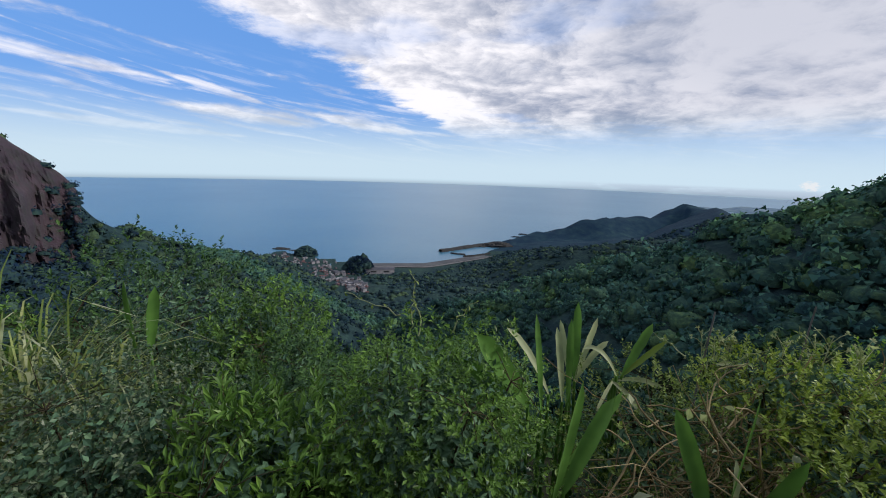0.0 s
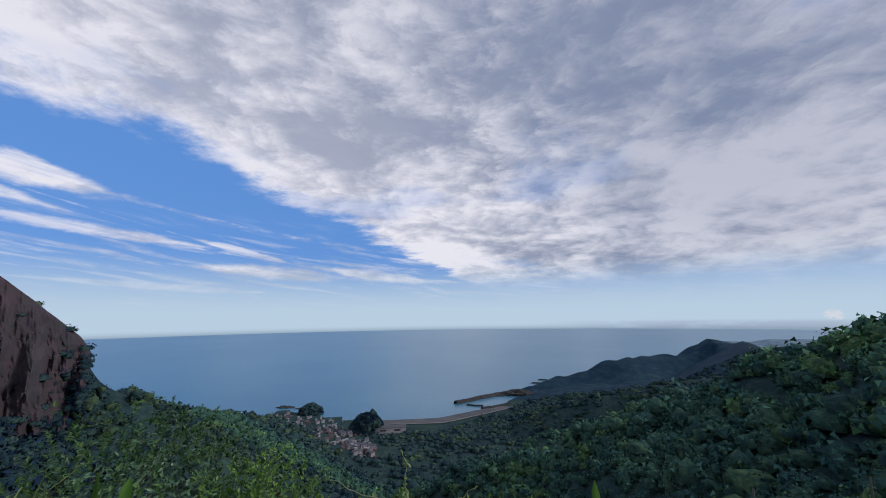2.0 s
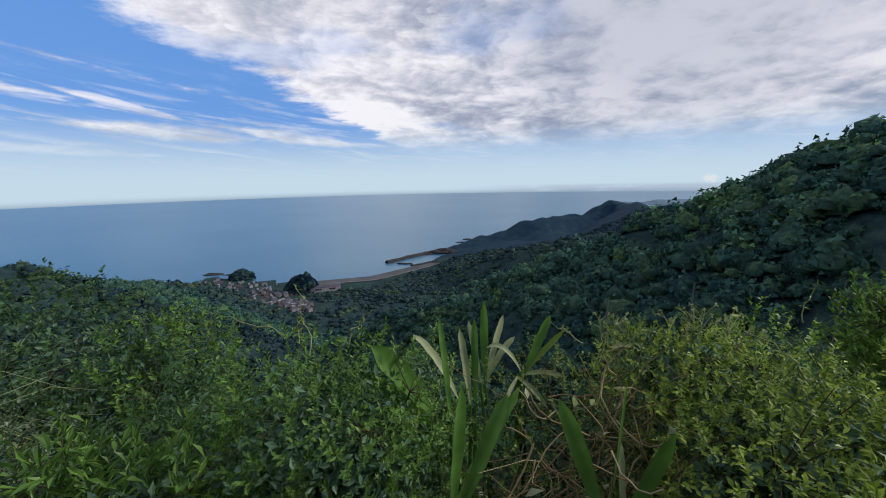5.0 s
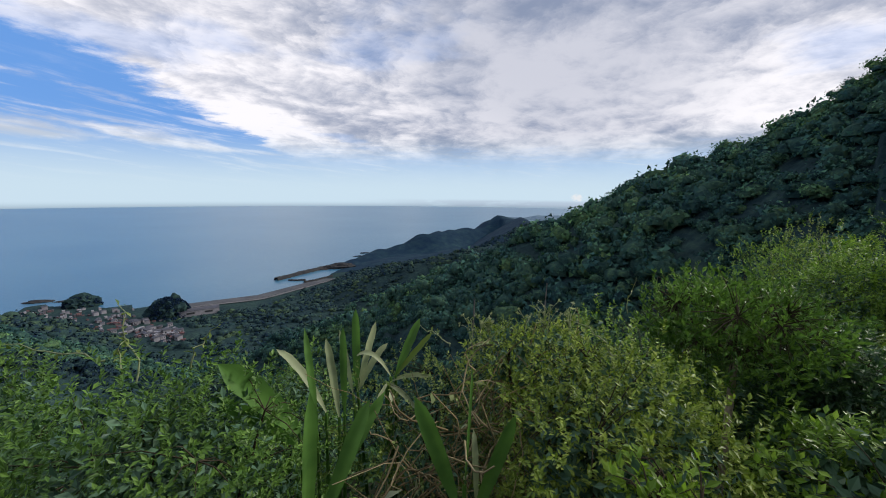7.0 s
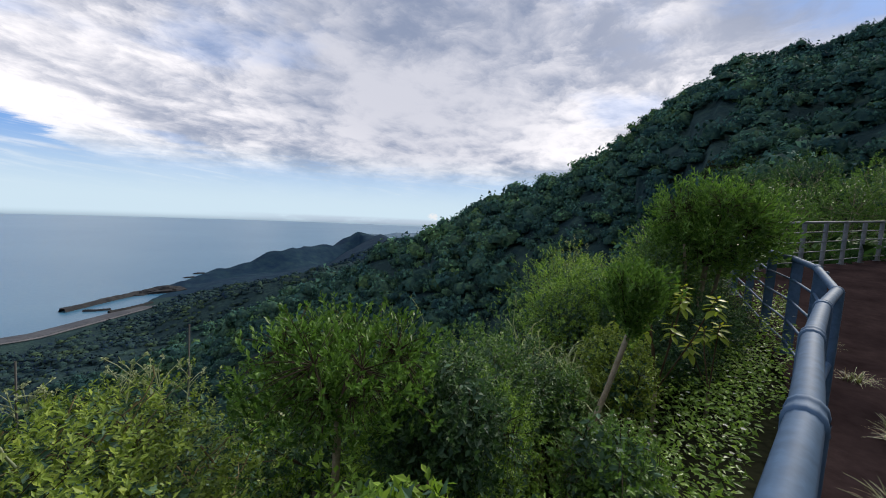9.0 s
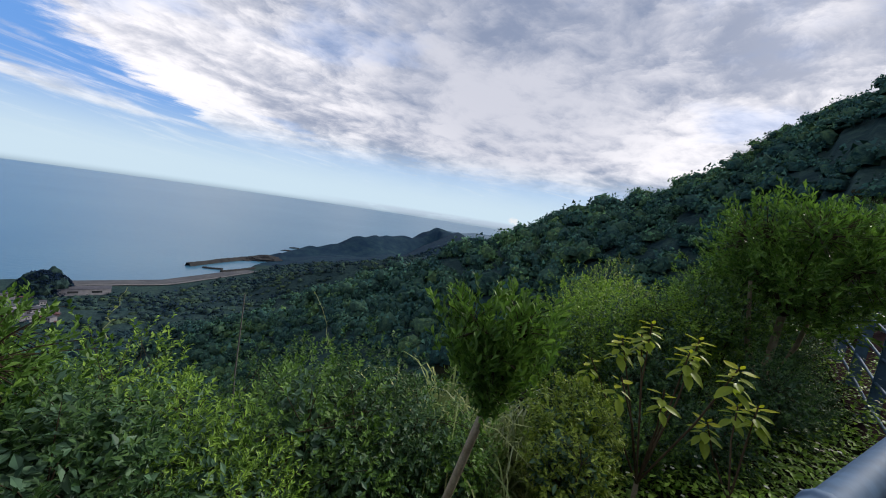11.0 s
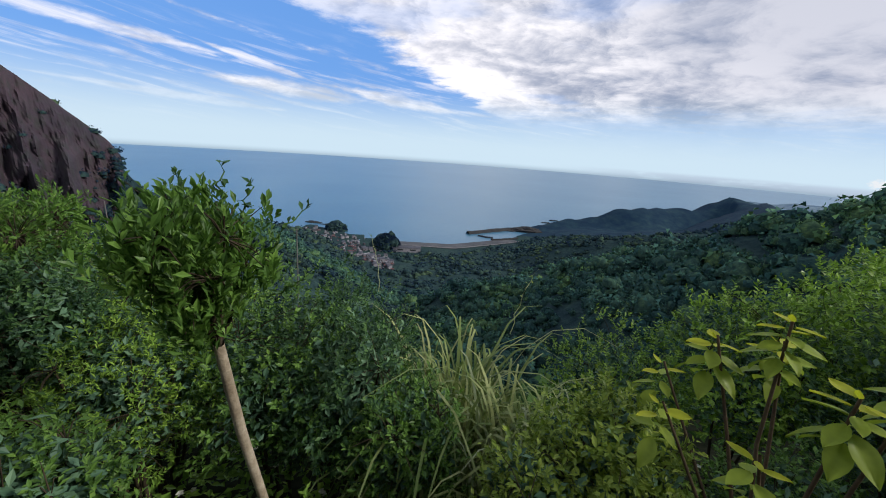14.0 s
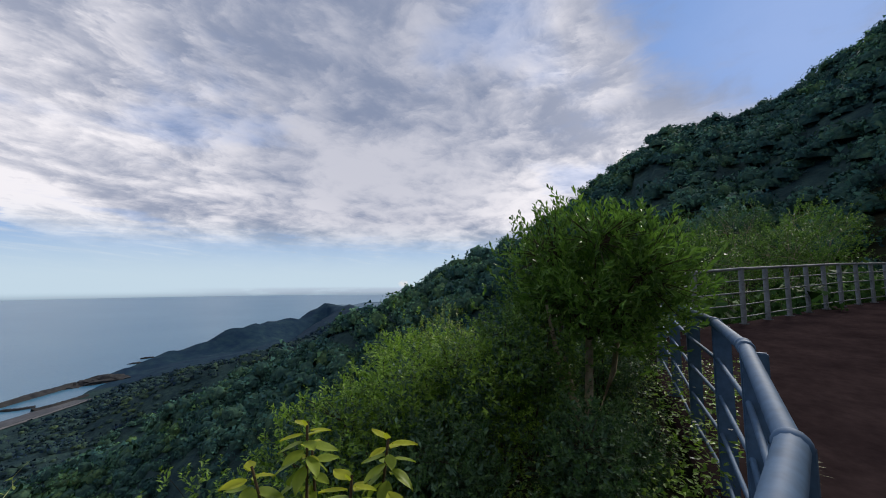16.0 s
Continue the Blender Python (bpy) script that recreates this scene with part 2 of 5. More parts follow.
M_GRASS = leaf_material("grass_blade", (0.10, 0.15, 0.045), (0.19, 0.24, 0.09), (0.34, 0.36, 0.18), patch=5, rough=0.5)
M_STRAW = leaf_material("straw", (0.16, 0.12, 0.06), (0.26, 0.20, 0.11), (0.40, 0.33, 0.20), patch=5, rough=0.7, trans=0.1)
M_FLOWER = leaf_material("petal", (0.55, 0.55, 0.5), (0.7, 0.7, 0.66), (0.8, 0.8, 0.76), patch=5, rough=0.6)
# Leaf green with the blue of aerial haze mixed in.
M_FOREST_HAZED = leaf_material("forest_leaf_hazed", (0.043, 0.108, 0.109), (0.065, 0.158, 0.139), (0.105, 0.233, 0.161), rough=0.8, trans=0.1, patch=0.08, spec=0.05, toned=True)
# Darkened for shade and blued for haze, both put into the leaf colour.
M_FOREST_SHADE_HAZE = leaf_material("forest_leaf_shade_haze", (0.014, 0.029, 0.061), (0.018, 0.040, 0.075), (0.027, 0.055, 0.084), rough=0.8, trans=0.05, patch=0.012, spec=0.05, toned=True)
# Leaves inside shrubs; the bluish tint of shade is part of the colour.
M_INNER_SHADE = leaf_material("leaf_inner_shade", (0.046, 0.098, 0.071), (0.085, 0.169, 0.107), (0.147, 0.253, 0.162), trans=0.12, spec=0.15)
M_OLIVE = leaf_material("leaf_olive", (0.114, 0.181, 0.032), (0.221, 0.316, 0.053), (0.372, 0.459, 0.091))
M_BUSHES = leaf_material("slope_leaf", (0.024, 0.064, 0.025), (0.049, 0.116, 0.039), (0.104, 0.191, 0.058), rough=0.7, trans=0.25, patch=0.3, spec=0.1)
M_PAMPAS = leaf_material("pampas_blade", (0.127, 0.190, 0.054), (0.235, 0.304, 0.107), (0.411, 0.447, 0.207), patch=5, rough=0.5)
M_BARK = solid("bark_pale", (0.25, 0.20, 0.14), (0.44, 0.38, 0.29), 18, 0.85, bump_s=0.5, bump_d=0.004)
M_BRANCH = solid("bark_reddish", (0.07, 0.05, 0.035), (0.13, 0.095, 0.06), 22, 0.85)
M_TWIG = solid("twig_brown", (0.035, 0.028, 0.02), (0.07, 0.055, 0.036), 25, 0.85)
M_EARTH = solid("slope_earth", (0.016, 0.020, 0.012), (0.034, 0.036, 0.021), 0.35, 0.95, bump_s=0.8, bump_d=0.3, spec=0.0)
M_PATH = solid("path_soil", (0.020, 0.014, 0.015), (0.042, 0.029, 0.029), 1.3, 1.0, bump_s=0.6, bump_d=0.012, spec=0.0)
M_RAIL = solid("rail_paint", (0.055, 0.112, 0.195), (0.090, 0.155, 0.250), 3.0, 0.68, bump_s=0.15, bump_d=0.002, spec=0.18)
# Rail paint made paler and greyer, standing in for light on the far railing.
M_RAIL_LIT = solid("rail_paint_lit", (0.15, 0.17, 0.19), (0.25, 0.27, 0.29), 3.0, 0.7, spec=0.15)
M_CONC = solid("concrete", (0.12, 0.12, 0.125), (0.19, 0.185, 0.185), 0.08, 0.9)
M_MOLE = solid("mole_stone", (0.030, 0.032, 0.036), (0.060, 0.060, 0.060), 0.1, 0.95)
M_SAND = solid("beach_gravel", (0.065, 0.070, 0.080), (0.12, 0.122, 0.13), 0.03, 0.95)
M_WALL = solid("house_wall", (0.20, 0.20, 0.23), (0.36, 0.35, 0.37), 0.05, 0.85)
M_WALLB = solid("house_wall_tan", (0.08, 0.07, 0.08), (0.15, 0.13, 0.14), 0.05, 0.85)
M_ROOFR = solid("roof_rust", (0.09, 0.04, 0.045), (0.15, 0.065, 0.06), 0.1, 0.75)
M_ROOFG = solid("roof_grey", (0.045, 0.05, 0.065), (0.09, 0.09, 0.11), 0.1, 0.75)
M_GLASS = solid("dark_window", (0.03, 0.035, 0.04), (0.05, 0.055, 0.06), 0.3, 0.2)


def rock_material():
    m, t, b = material("cliff_rock")
    n = node_noise(t, 0.05, 8, 0.62)
    n2 = node_noise(t, 0.35, 6, 0.65)
    col = node_ramp(t, n, [(0.30, (0.020, 0.016, 0.028)), (0.5, (0.040, 0.026, 0.038)), (0.70, (0.066, 0.040, 0.050))])
    veg = node_ramp(t, n2, [(0.46, (0, 0, 0)), (0.66, (0.6, 0.6, 0.6))])
    col = node_mix(t, veg, col, (0.018, 0.030, 0.020))
    t.links.new(col, b.inputs["Base Color"])
    b.inputs["Roughness"].default_value = 0.95
    bump(t, b, n2, 0.8, 0.8)
    return m


def sea_material():
    m, t, b = material("sea_water")
    n = node_noise(t, 0.0022, 4, 0.6)
    col = node_ramp(t, n, [(0.35, (0.032, 0.135, 0.235)), (0.65, (0.058, 0.17, 0.265))])
    t.links.new(col, b.inputs["Base Color"])
    b.inputs["Roughness"].default_value = 0.28
    b.inputs["IOR"].default_value = 1.33
    w = node_noise(t, 0.12, 6, 0.65)
    bump(t, b, w, 0.35, 1.2)
    return m


def canopy_material(name, dark, mid, light, grain, depth, toned=False):
    m, t, b = material(name)
    n = node_noise(t, grain, 5, 0.65)
    n2 = node_noise(t, 0.035, 3, 0.5)
    col = node_ramp(t, n, [(0.34, dark), (0.52, mid), (0.68, light)])
    patches = node_ramp(t, n2, [(0.35, (0.75, 0.8, 0.85)), (0.65, (1.2, 1.15, 1.0))])
    col = node_mix(t, 1.0, col, patches, "MULTIPLY")
    t.links.new(tree_tone(t, col) if toned else col, b.inputs["Base Color"])
    b.inputs["Roughness"].default_value = 0.9
    b.inputs["Specular IOR Level"].default_value = 0.05
    bump(t, b, n, 1.0, depth)
    return m


# Hillside crowns, their colour shifted to blue in place of haze.
M_CANOPY_HAZED = canopy_material("forest_canopy_hazed", (0.022, 0.050, 0.050), (0.043, 0.092, 0.074), (0.084, 0.150, 0.088), 0.9, 0.4, True)
# Haze blue and the dark between crowns are put into these two colours.
M_CANOPY_SHADE_HAZE = canopy_material("forest_canopy_shade_haze", (0.014, 0.031, 0.037), (0.025, 0.050, 0.054), (0.042, 0.078, 0.068), 0.30, 1.0)
M_WOOD_SHADE_HAZE = canopy_material("wood_canopy_shade_haze", (0.020, 0.042, 0.050), (0.034, 0.066, 0.066), (0.056, 0.098, 0.074), 0.6, 0.6, True)
# Navy cape and pale blue headland: distance haze mixed into the colour.
M_CANOPY_CAPE_HAZE = canopy_material("forest_canopy_cape_haze", (0.009, 0.026, 0.052), (0.014, 0.036, 0.062), (0.022, 0.050, 0.066), 0.05, 1.0)
M_CANOPY_HEAD_HAZE = canopy_material("forest_canopy_headland_haze", (0.11, 0.17, 0.24), (0.13, 0.19, 0.26), (0.15, 0.21, 0.28), 0.06, 1.0)
M_ROCK = rock_material()
M_SEA = sea_material()


# ---- mesh helpers ----
def array_mesh(name, verts, faces, mat, smooth=False):
    """A mesh from arrays; faces all have the same number of corners."""
    me = bpy.data.meshes.new(name)
    verts, faces = np.asarray(verts, np.float32), np.asarray(faces, np.int32)
    k = faces.shape[1]
    me.vertices.add(len(verts))
    me.vertices.foreach_set("co", verts.ravel())
    me.loops.add(faces.size)
    me.loops.foreach_set("vertex_index", faces.ravel())
    me.polygons.add(len(faces))
    me.polygons.foreach_set("loop_start", np.arange(0, faces.size, k, dtype=np.int32))
    me.polygons.foreach_set("use_smooth", np.full(len(faces), smooth))
    me.update(calc_edges=True)
    me.materials.append(mat)
    return me


def child(name, me, parent, label=""):
    ob = new(name, me)
    ob.parent = parent
    return tagged(ob, label)


def part(name, bm, mat, parent, label="", smooth=False):
    me = bpy.data.meshes.new(name)
    if smooth:
        for f in bm.faces:
            f.smooth = True
    bm.to_mesh(me)
    bm.free()
    me.materials.append(mat)
    return child(name, me, parent, label)


def unit(v):
    v = np.asarray(v, float)
    return v / (np.linalg.norm(v, axis=-1, keepdims=True) + 1e-9)


def tubes(lines, sides=5):
    """Tapered tubes along polylines: a list of (points, radii). Returns arrays of vertices and quads."""
    V, F, n = [], [], 0
    for pts, rad in lines:
        pts = np.asarray(pts, float)
        rad = np.asarray(rad, float)
        k = len(pts)
        d = unit(np.gradient(pts, axis=0))
        ref = np.where(np.abs(d[:, 2:3]) > 0.9, np.array([[1.0, 0, 0]]), np.array([[0, 0, 1.0]]))
        a = unit(np.cross(d, ref))
        b = np.cross(d, a)
        ang = np.arange(sides) * 2 * np.pi / sides
        ring = pts[:, None] + rad[:, None, None] * (np.cos(ang)[None, :, None] * a[:, None] + np.sin(ang)[None, :, None] * b[:, None])
        V.append(ring.reshape(-1, 3))
        i, j = np.meshgrid(np.arange(k - 1), np.arange(sides), indexing="ij")
        q = np.stack([i * sides + j, i * sides + (j + 1) % sides, (i + 1) * sides + (j + 1) % sides, (i + 1) * sides + j], -1)
        F.append(q.reshape(-1, 4) + n)
        n += k * sides
        caps = np.arange(sides)
        if sides == 4:
            F.append(np.array([caps[::-1] + n - k * sides, caps + n - sides]))
    return np.concatenate(V), np.concatenate(F)


LEAF_V = np.array([(0, 0, 0), (-0.5, 0.58, 0.09), (0.5, 0.58, 0.09), (0, 0.60, 0), (0, 1, -0.06)], float)
LEAF_F = np.array([(0, 3, 1), (0, 2, 3), (1, 3, 4), (3, 2, 4)])


def leaf_arrays(pos, axis, nrm, length, width):
    """One folded leaf for each row: base, way it grows, upper side, length and width."""
    axis = unit(axis)
    side = unit(np.cross(axis, nrm))
    up = np.cross(side, axis)
    n = len(pos)
    L, W = np.broadcast_to(length, (n,)), np.broadcast_to(width, (n,))
    v = (pos[:, None] + (LEAF_V[None, :, 0:1] * W[:, None, None]) * side[:, None] + (LEAF_V[None, :, 1:2] * L[:, None, None]) * axis[:, None]
         + (LEAF_V[None, :, 2:3] * L[:, None, None]) * up[:, None])
    f = LEAF_F[None] + (np.arange(n) * 5)[:, None, None]
    return v.reshape(-1, 3), f.reshape(-1, 3)


def small_leaves(pos, axis, nrm, length, width):
    """Plainer leaves of two facets, for foliage inside a shrub or farther off."""
    axis = unit(axis)
    side = unit(np.cross(axis, nrm))
    up = np.cross(side, axis)
    n = len(pos)
    L, W = np.broadcast_to(length, (n,))[:, None], np.broadcast_to(width, (n,))[:, None]
    v = np.stack([pos, pos + axis * L * 0.5 - side * W * 0.5 + up * L * 0.08, pos + axis * L, pos + axis * L * 0.5 + side * W * 0.5 + up * L * 0.08], 1)
    f = np.array([(0, 2, 1), (0, 3, 2)])[None] + (np.arange(n) * 4)[:, None, None]
    return v.reshape(-1, 3), f.reshape(-1, 3)


def lumps(d, seed):
    """A smooth uneven factor on directions, about -1 to 1."""
    s = seed * 1.7
    return (np.sin(d[:, 0] * 4.1 + s) * np.sin(d[:, 1] * 3.7 + 2 * s) + np.sin(d[:, 2] * 5.3 + s * 3) * np.sin(d[:, 0] * 6.1 - s) * 0.7) / 1.4


# ---- terrain ----
def lattice(ix, iy, s):
    h = np.sin(ix * 127.1 + iy * 311.7 + s * 74.7) * 43758.5453
    return h - np.floor(h)


def vnoise(x, y, s=0.0):
    ix, iy = np.floor(x), np.floor(y)
    fx, fy = x - ix, y - iy
    fx, fy = fx * fx * (3 - 2 * fx), fy * fy * (3 - 2 * fy)
    a, b = lattice(ix, iy, s), lattice(ix + 1, iy, s)
    c, d = lattice(ix, iy + 1, s), lattice(ix + 1, iy + 1, s)
    return (a * (1 - fx) + b * fx) * (1 - fy) + (c * (1 - fx) + d * fx) * fy - 0.5


def fbm(x, y, s=0.0, octaves=4):
    out, amp = 0.0, 1.0
    for o in range(octaves):
        out = out + vnoise(x * 2 ** o, y * 2 ** o, s + o * 3.3) * amp
        amp *= 0.5
    return out


def polar(az, dist, el):
    """A place by bearing, distance and height angle as seen from the start of the walk."""
    a = radians(az)
    return (dist * math.sin(a), dist * math.cos(a), EYE + dist * math.tan(radians(el)))


RIDGE_EAST = [polar(*p) for p in ((250, 150, 20), (215, 140, 20), (180, 140, 20), (145, 135, 22), (110, 132, 26), (102.5, 129, 23.35), (97.5, 127, 21.25), (94.2, 126, 19.45), (90, 125, 18.05), (88.5, 125, 18.75), (82.3, 125, 18.45), (79, 125, 16.45), (72.6, 125, 11.75),
                                  (68.8, 124, 9.05), (64.6, 124, 5.95), (59.9, 125, 4.15), (56.2, 150, 0.85), (53.4, 180, 0.45), (50, 230, -0.65), (46.6, 300, -3.0), (43.2, 500, -4.1), (38, 900, -4.1))]
RIDGE_CAPE = [polar(*p) for p in ((38, 900, -4.1), (36.6, 1290, -3.3), (33.3, 1300, -2.95), (32.5, 1290, -3.5), (31.6, 1260, -4.9), (26.8, 1200, -5.3), (23, 1100, -5.9), (21, 1080, -6.3), (18.7, 1050, -7.7), (14.7, 1000, -8.5), (12.0, 950, -9.6), (9, 900, -10.5))]
RIDGE_SPUR = [polar(*p) for p in ((50, 210, -1.6), (43.8, 240, -4.4), (35, 260, -8.6), (24, 290, -14), (12, 330, -19), (-4, 350, -22.5))]
RIDGE_SPUR2 = [polar(*p) for p in ((42, 520, -4.0), (30, 520, -8.2), (16, 540, -12.4), (8, 560, -15.2))]
RIDGE_WEST = [polar(*p) for p in ((250, 150, 20), (-85, 150, 22), (-70, 148, 17.5), (-54, 148, 5.6), (-49.3, 152, 1.2), (-46.4, 154, -2.0), (-45.2, 155, -3.0), (-43.4, 157, -6.6))]
RIDGE_WEST_LOW = [polar(*p) for p in ((-43.4, 157, -6.9), (-39.4, 200, -9.2), (-35, 260, -11.0), (-28.7, 400, -12.2), (-23.7, 560, -13.3), (-21, 640, -14.6))]
RIDGE_FAR = [polar(*p) for p in ((35, 2700, -3.25), (38, 2650, -3.02), (40, 2600, -2.95), (43, 2600, -2.9), (48, 2600, -2.6))]
COAST_X = (-2500, -900, -600, -345, -330, -262, -187, -122, -30, 83, 116, 180, 220, 430, 708, 1000, 2500)
COAST_Y = (300, 520, 640, 690, 740, 715, 668, 652, 664, 748, 812, 900, 980, 1130, 1220, 1200, 1300)
RAIL_X = (-8.0, -0.5, 0.5, 1.1, 2.53, 3.36, 4.29, 5.22, 6.17, 7.0, 8.5, 10.5, 12.5, 13.6, 18.1, 24.0)
RAIL_Y = (0.70, 0.20, 0.10, -0.235, -0.335, -0.358, -0.420, -0.525, -0.44, -0.31, 0.10, 0.68, 0.50, -0.38, -2.35, -5.2)


def path_z(x):
    return np.interp(x, (5.22, 6.17, 8.0, 13.6, 18.1, 24.0), (0.0, 0.09, 0.13, 0.65, 0.86, 1.05))


def ridge_height(x, y, line, slope, away=False):
    """Height under a crest line: that of the nearest point of the crest, less the fall away from it."""
    best = np.full(np.shape(x), 1e9)
    top = np.zeros(np.shape(x))
    for (x0, y0, z0), (x1, y1, z1) in zip(line, line[1:]):
        dx, dy = x1 - x0, y1 - y0
        t = np.clip(((x - x0) * dx + (y - y0) * dy) / (dx * dx + dy * dy), 0, 1)
        d = np.hypot(x - x0 - t * dx, y - y0 - t * dy)
        closer = d < best
        best = np.where(closer, d, best)
        top = np.where(closer, z0 + t * (z1 - z0), top)
    return (top - slope * (np.sqrt(best * best + 9) - 3), best) if away else top - slope * (np.sqrt(best * best + 9) - 3)


def terrain(x, y):
    x, y = np.asarray(x, float), np.asarray(y, float)
    r = np.hypot(x, y)
    big = np.clip((r - 25) / 120, 0, 1)
    wob = fbm(x / 90, y / 90, 1.0, 4)
    warp = np.where(r > 700, 4, 26)
    xs, ys = x + big * warp * fbm(x / 70, y / 70, 5.0, 3), y + big * warp * fbm(x / 70, y / 70, 9.0, 3)
    rail = np.interp(x, RAIL_X, RAIL_Y)
    d = y - rail
    pz = path_z(x)
    outside = pz - 0.04 - 0.28 * np.maximum(d, 0) - 0.52 * np.maximum(d - 2.2, 0) + 0.05 * fbm(x * 1.3, y * 1.3, 3.0, 3) * np.clip(d * 3, 0, 1)
    # Bank behind the path, out of view, steepened to block sky and shade it.
    inside = pz - 0.04 + 1.1 * np.maximum(-d - 3.7, 0)
    near = np.where(d > 0, outside, np.minimum(inside, pz + 11))
    h = near
    off = np.clip((ridge_height(x, y, RIDGE_EAST, 0.54, True)[1] - 4) / 45, 0, 1) * big
    east = ridge_height(x + off * (xs - x), y + off * (ys - y), RIDGE_EAST, 0.54)
    spurs = np.abs(fbm(x / 62 + y / 150, y / 85 - x / 190, 21.0, 3))
    h = np.maximum(h, east + off * (5 * wob + 27 * (spurs - 0.22)) + big * 0.8 * wob)
    for line, slope, amp in ((RIDGE_CAPE, 0.5, 1.5), (RIDGE_SPUR, 0.42, 6), (RIDGE_SPUR2, 0.3, 8), (RIDGE_FAR, 0.35, 6)):
        h = np.maximum(h, ridge_height(xs, ys, line, slope) + amp * wob - amp * 0.25)
    h = np.maximum(h, ridge_height(x, y, RIDGE_WEST, 2.4) + big * wob)
    h = np.maximum(h, ridge_height(x, y, RIDGE_WEST_LOW, 0.62) + big * 3 * wob)
    coast = np.interp(x, COAST_X, COAST_Y) + 10 * fbm(x / 40, y / 40, 2.0, 3)
    back = coast - y
    plain = SEA + np.where(back > 0, np.minimum(back * 0.03, 1.8) + 0.105 * np.maximum(back - 70, 0), back * 0.2)
    h = np.maximum(h, np.maximum(plain + np.clip(back / 200, 0, 1) * 10 * wob, SEA - 15))
    return h


def ground_at(x, y):
    return float(terrain(np.array([x]), np.array([y]))[0])


def build_ground():
    az = np.radians(np.concatenate([np.arange(-78, 112, 0.5), np.arange(112, 282, 3.0)]))
    rr = np.concatenate([[0.0], np.geomspace(0.5, 3300, 230)])
    A, R = np.meshgrid(az, rr, indexing="ij")
    X, Y = 3.0 + R * np.sin(A), R * np.cos(A)
    Z = terrain(X, Y)
    n, k = len(az), len(rr)
    i, j = np.meshgrid(np.arange(n), np.arange(k - 1), indexing="ij")
    i2 = (i + 1) % n
    F = np.stack([i * k + j, i * k + j + 1, i2 * k + j + 1, i2 * k + j], -1).reshape(-1, 4)
    me = array_mesh("ground", np.stack([X, Y, Z], -1).reshape(-1, 3), F, M_EARTH, True)
    # Each farther band of ground takes a canopy colour with more haze in it.
    for m in (M_CANOPY_SHADE_HAZE, M_CANOPY_CAPE_HAZE, M_CANOPY_HEAD_HAZE):
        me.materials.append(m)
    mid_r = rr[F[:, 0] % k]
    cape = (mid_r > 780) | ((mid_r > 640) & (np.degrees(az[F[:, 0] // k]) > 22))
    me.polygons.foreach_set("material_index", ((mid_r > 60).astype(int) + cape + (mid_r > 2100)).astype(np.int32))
    tagged(new("ground", me), "steep overgrown hillside falling to a valley and the coast", "ground", kind="structure")


def build_sea():
    n = 256
    a = np.arange(n) * 2 * np.pi / n
    rad = np.array([40.0, 400, 900, 1800, 3200, 4900])
    V = np.stack([rad[:, None] * np.cos(a), rad[:, None] * np.sin(a), np.full((len(rad), n), SEA)], -1).reshape(-1, 3)
    i, j = np.meshgrid(np.arange(len(rad) - 1), np.arange(n), indexing="ij")
    F = np.stack([i * n + j, (i + 1) * n + j, (i + 1) * n + (j + 1) % n, i * n + (j + 1) % n], -1).reshape(-1, 4)
    tagged(new("water", array_mesh("water", V, F, M_SEA)), "calm grey-blue sea reaching the horizon", "sea", kind="structure")


build_ground()
build_sea()


def build_cliff():
    """Bare reddish rock face under the western crest."""
    az = np.radians(np.linspace(-80, -44.4, 190))
    s = np.linspace(0, 1, 60)
    A, S = np.meshgrid(az, s, indexing="ij")
    crest = np.interp(np.degrees(az), (-85, -70, -54, -49.3, -46.4, -45.2, -43.4), (22, 17.5, 6.2, 1.9, -0.9, -2.2, -5.6))
    cd = np.interp(np.degrees(az), (-85, -54, -43.4), (150, 146, 155)) - 1.5
    foot = np.interp(np.degrees(az), (-80, -56, -50.5, -47, -44.4), (-3, -9, -12.5, -13.0, -12.5))
    el = np.radians(crest[:, None] + (foot - crest)[:, None] * S + 0.2)
    nz = fbm(np.degrees(A) * 0.45, S * 1.6, 4.0, 5)
    ridged = np.abs(fbm(np.degrees(A) * 0.8 + S * 2, S * 2.5, 14.0, 4))
    D = cd[:, None] - 26 * S ** 0.9 + (nz * 12 + ridged * -13) * np.sin(np.pi * np.clip(S, 0.0, 1)) ** 0.5
    X, Y, Z = D * np.sin(A), D * np.cos(A), EYE + D * np.tan(el) + nz * 0.8
    n, k = A.shape
    i, j = np.meshgrid(np.arange(n - 1), np.arange(k - 1), indexing="ij")
    F = np.stack([i * k + j, i * k + j + 1, (i + 1) * k + j + 1, (i + 1) * k + j], -1).reshape(-1, 4)
    tagged(new("cliff", array_mesh("cliff", np.stack([X, Y, Z], -1).reshape(-1, 3), F, M_ROCK)), "reddish-brown bare rock cliff with dark gullies", "cliff", kind="structure")
    return X, Y, Z, np.degrees(A), S


CLIFF = build_cliff()


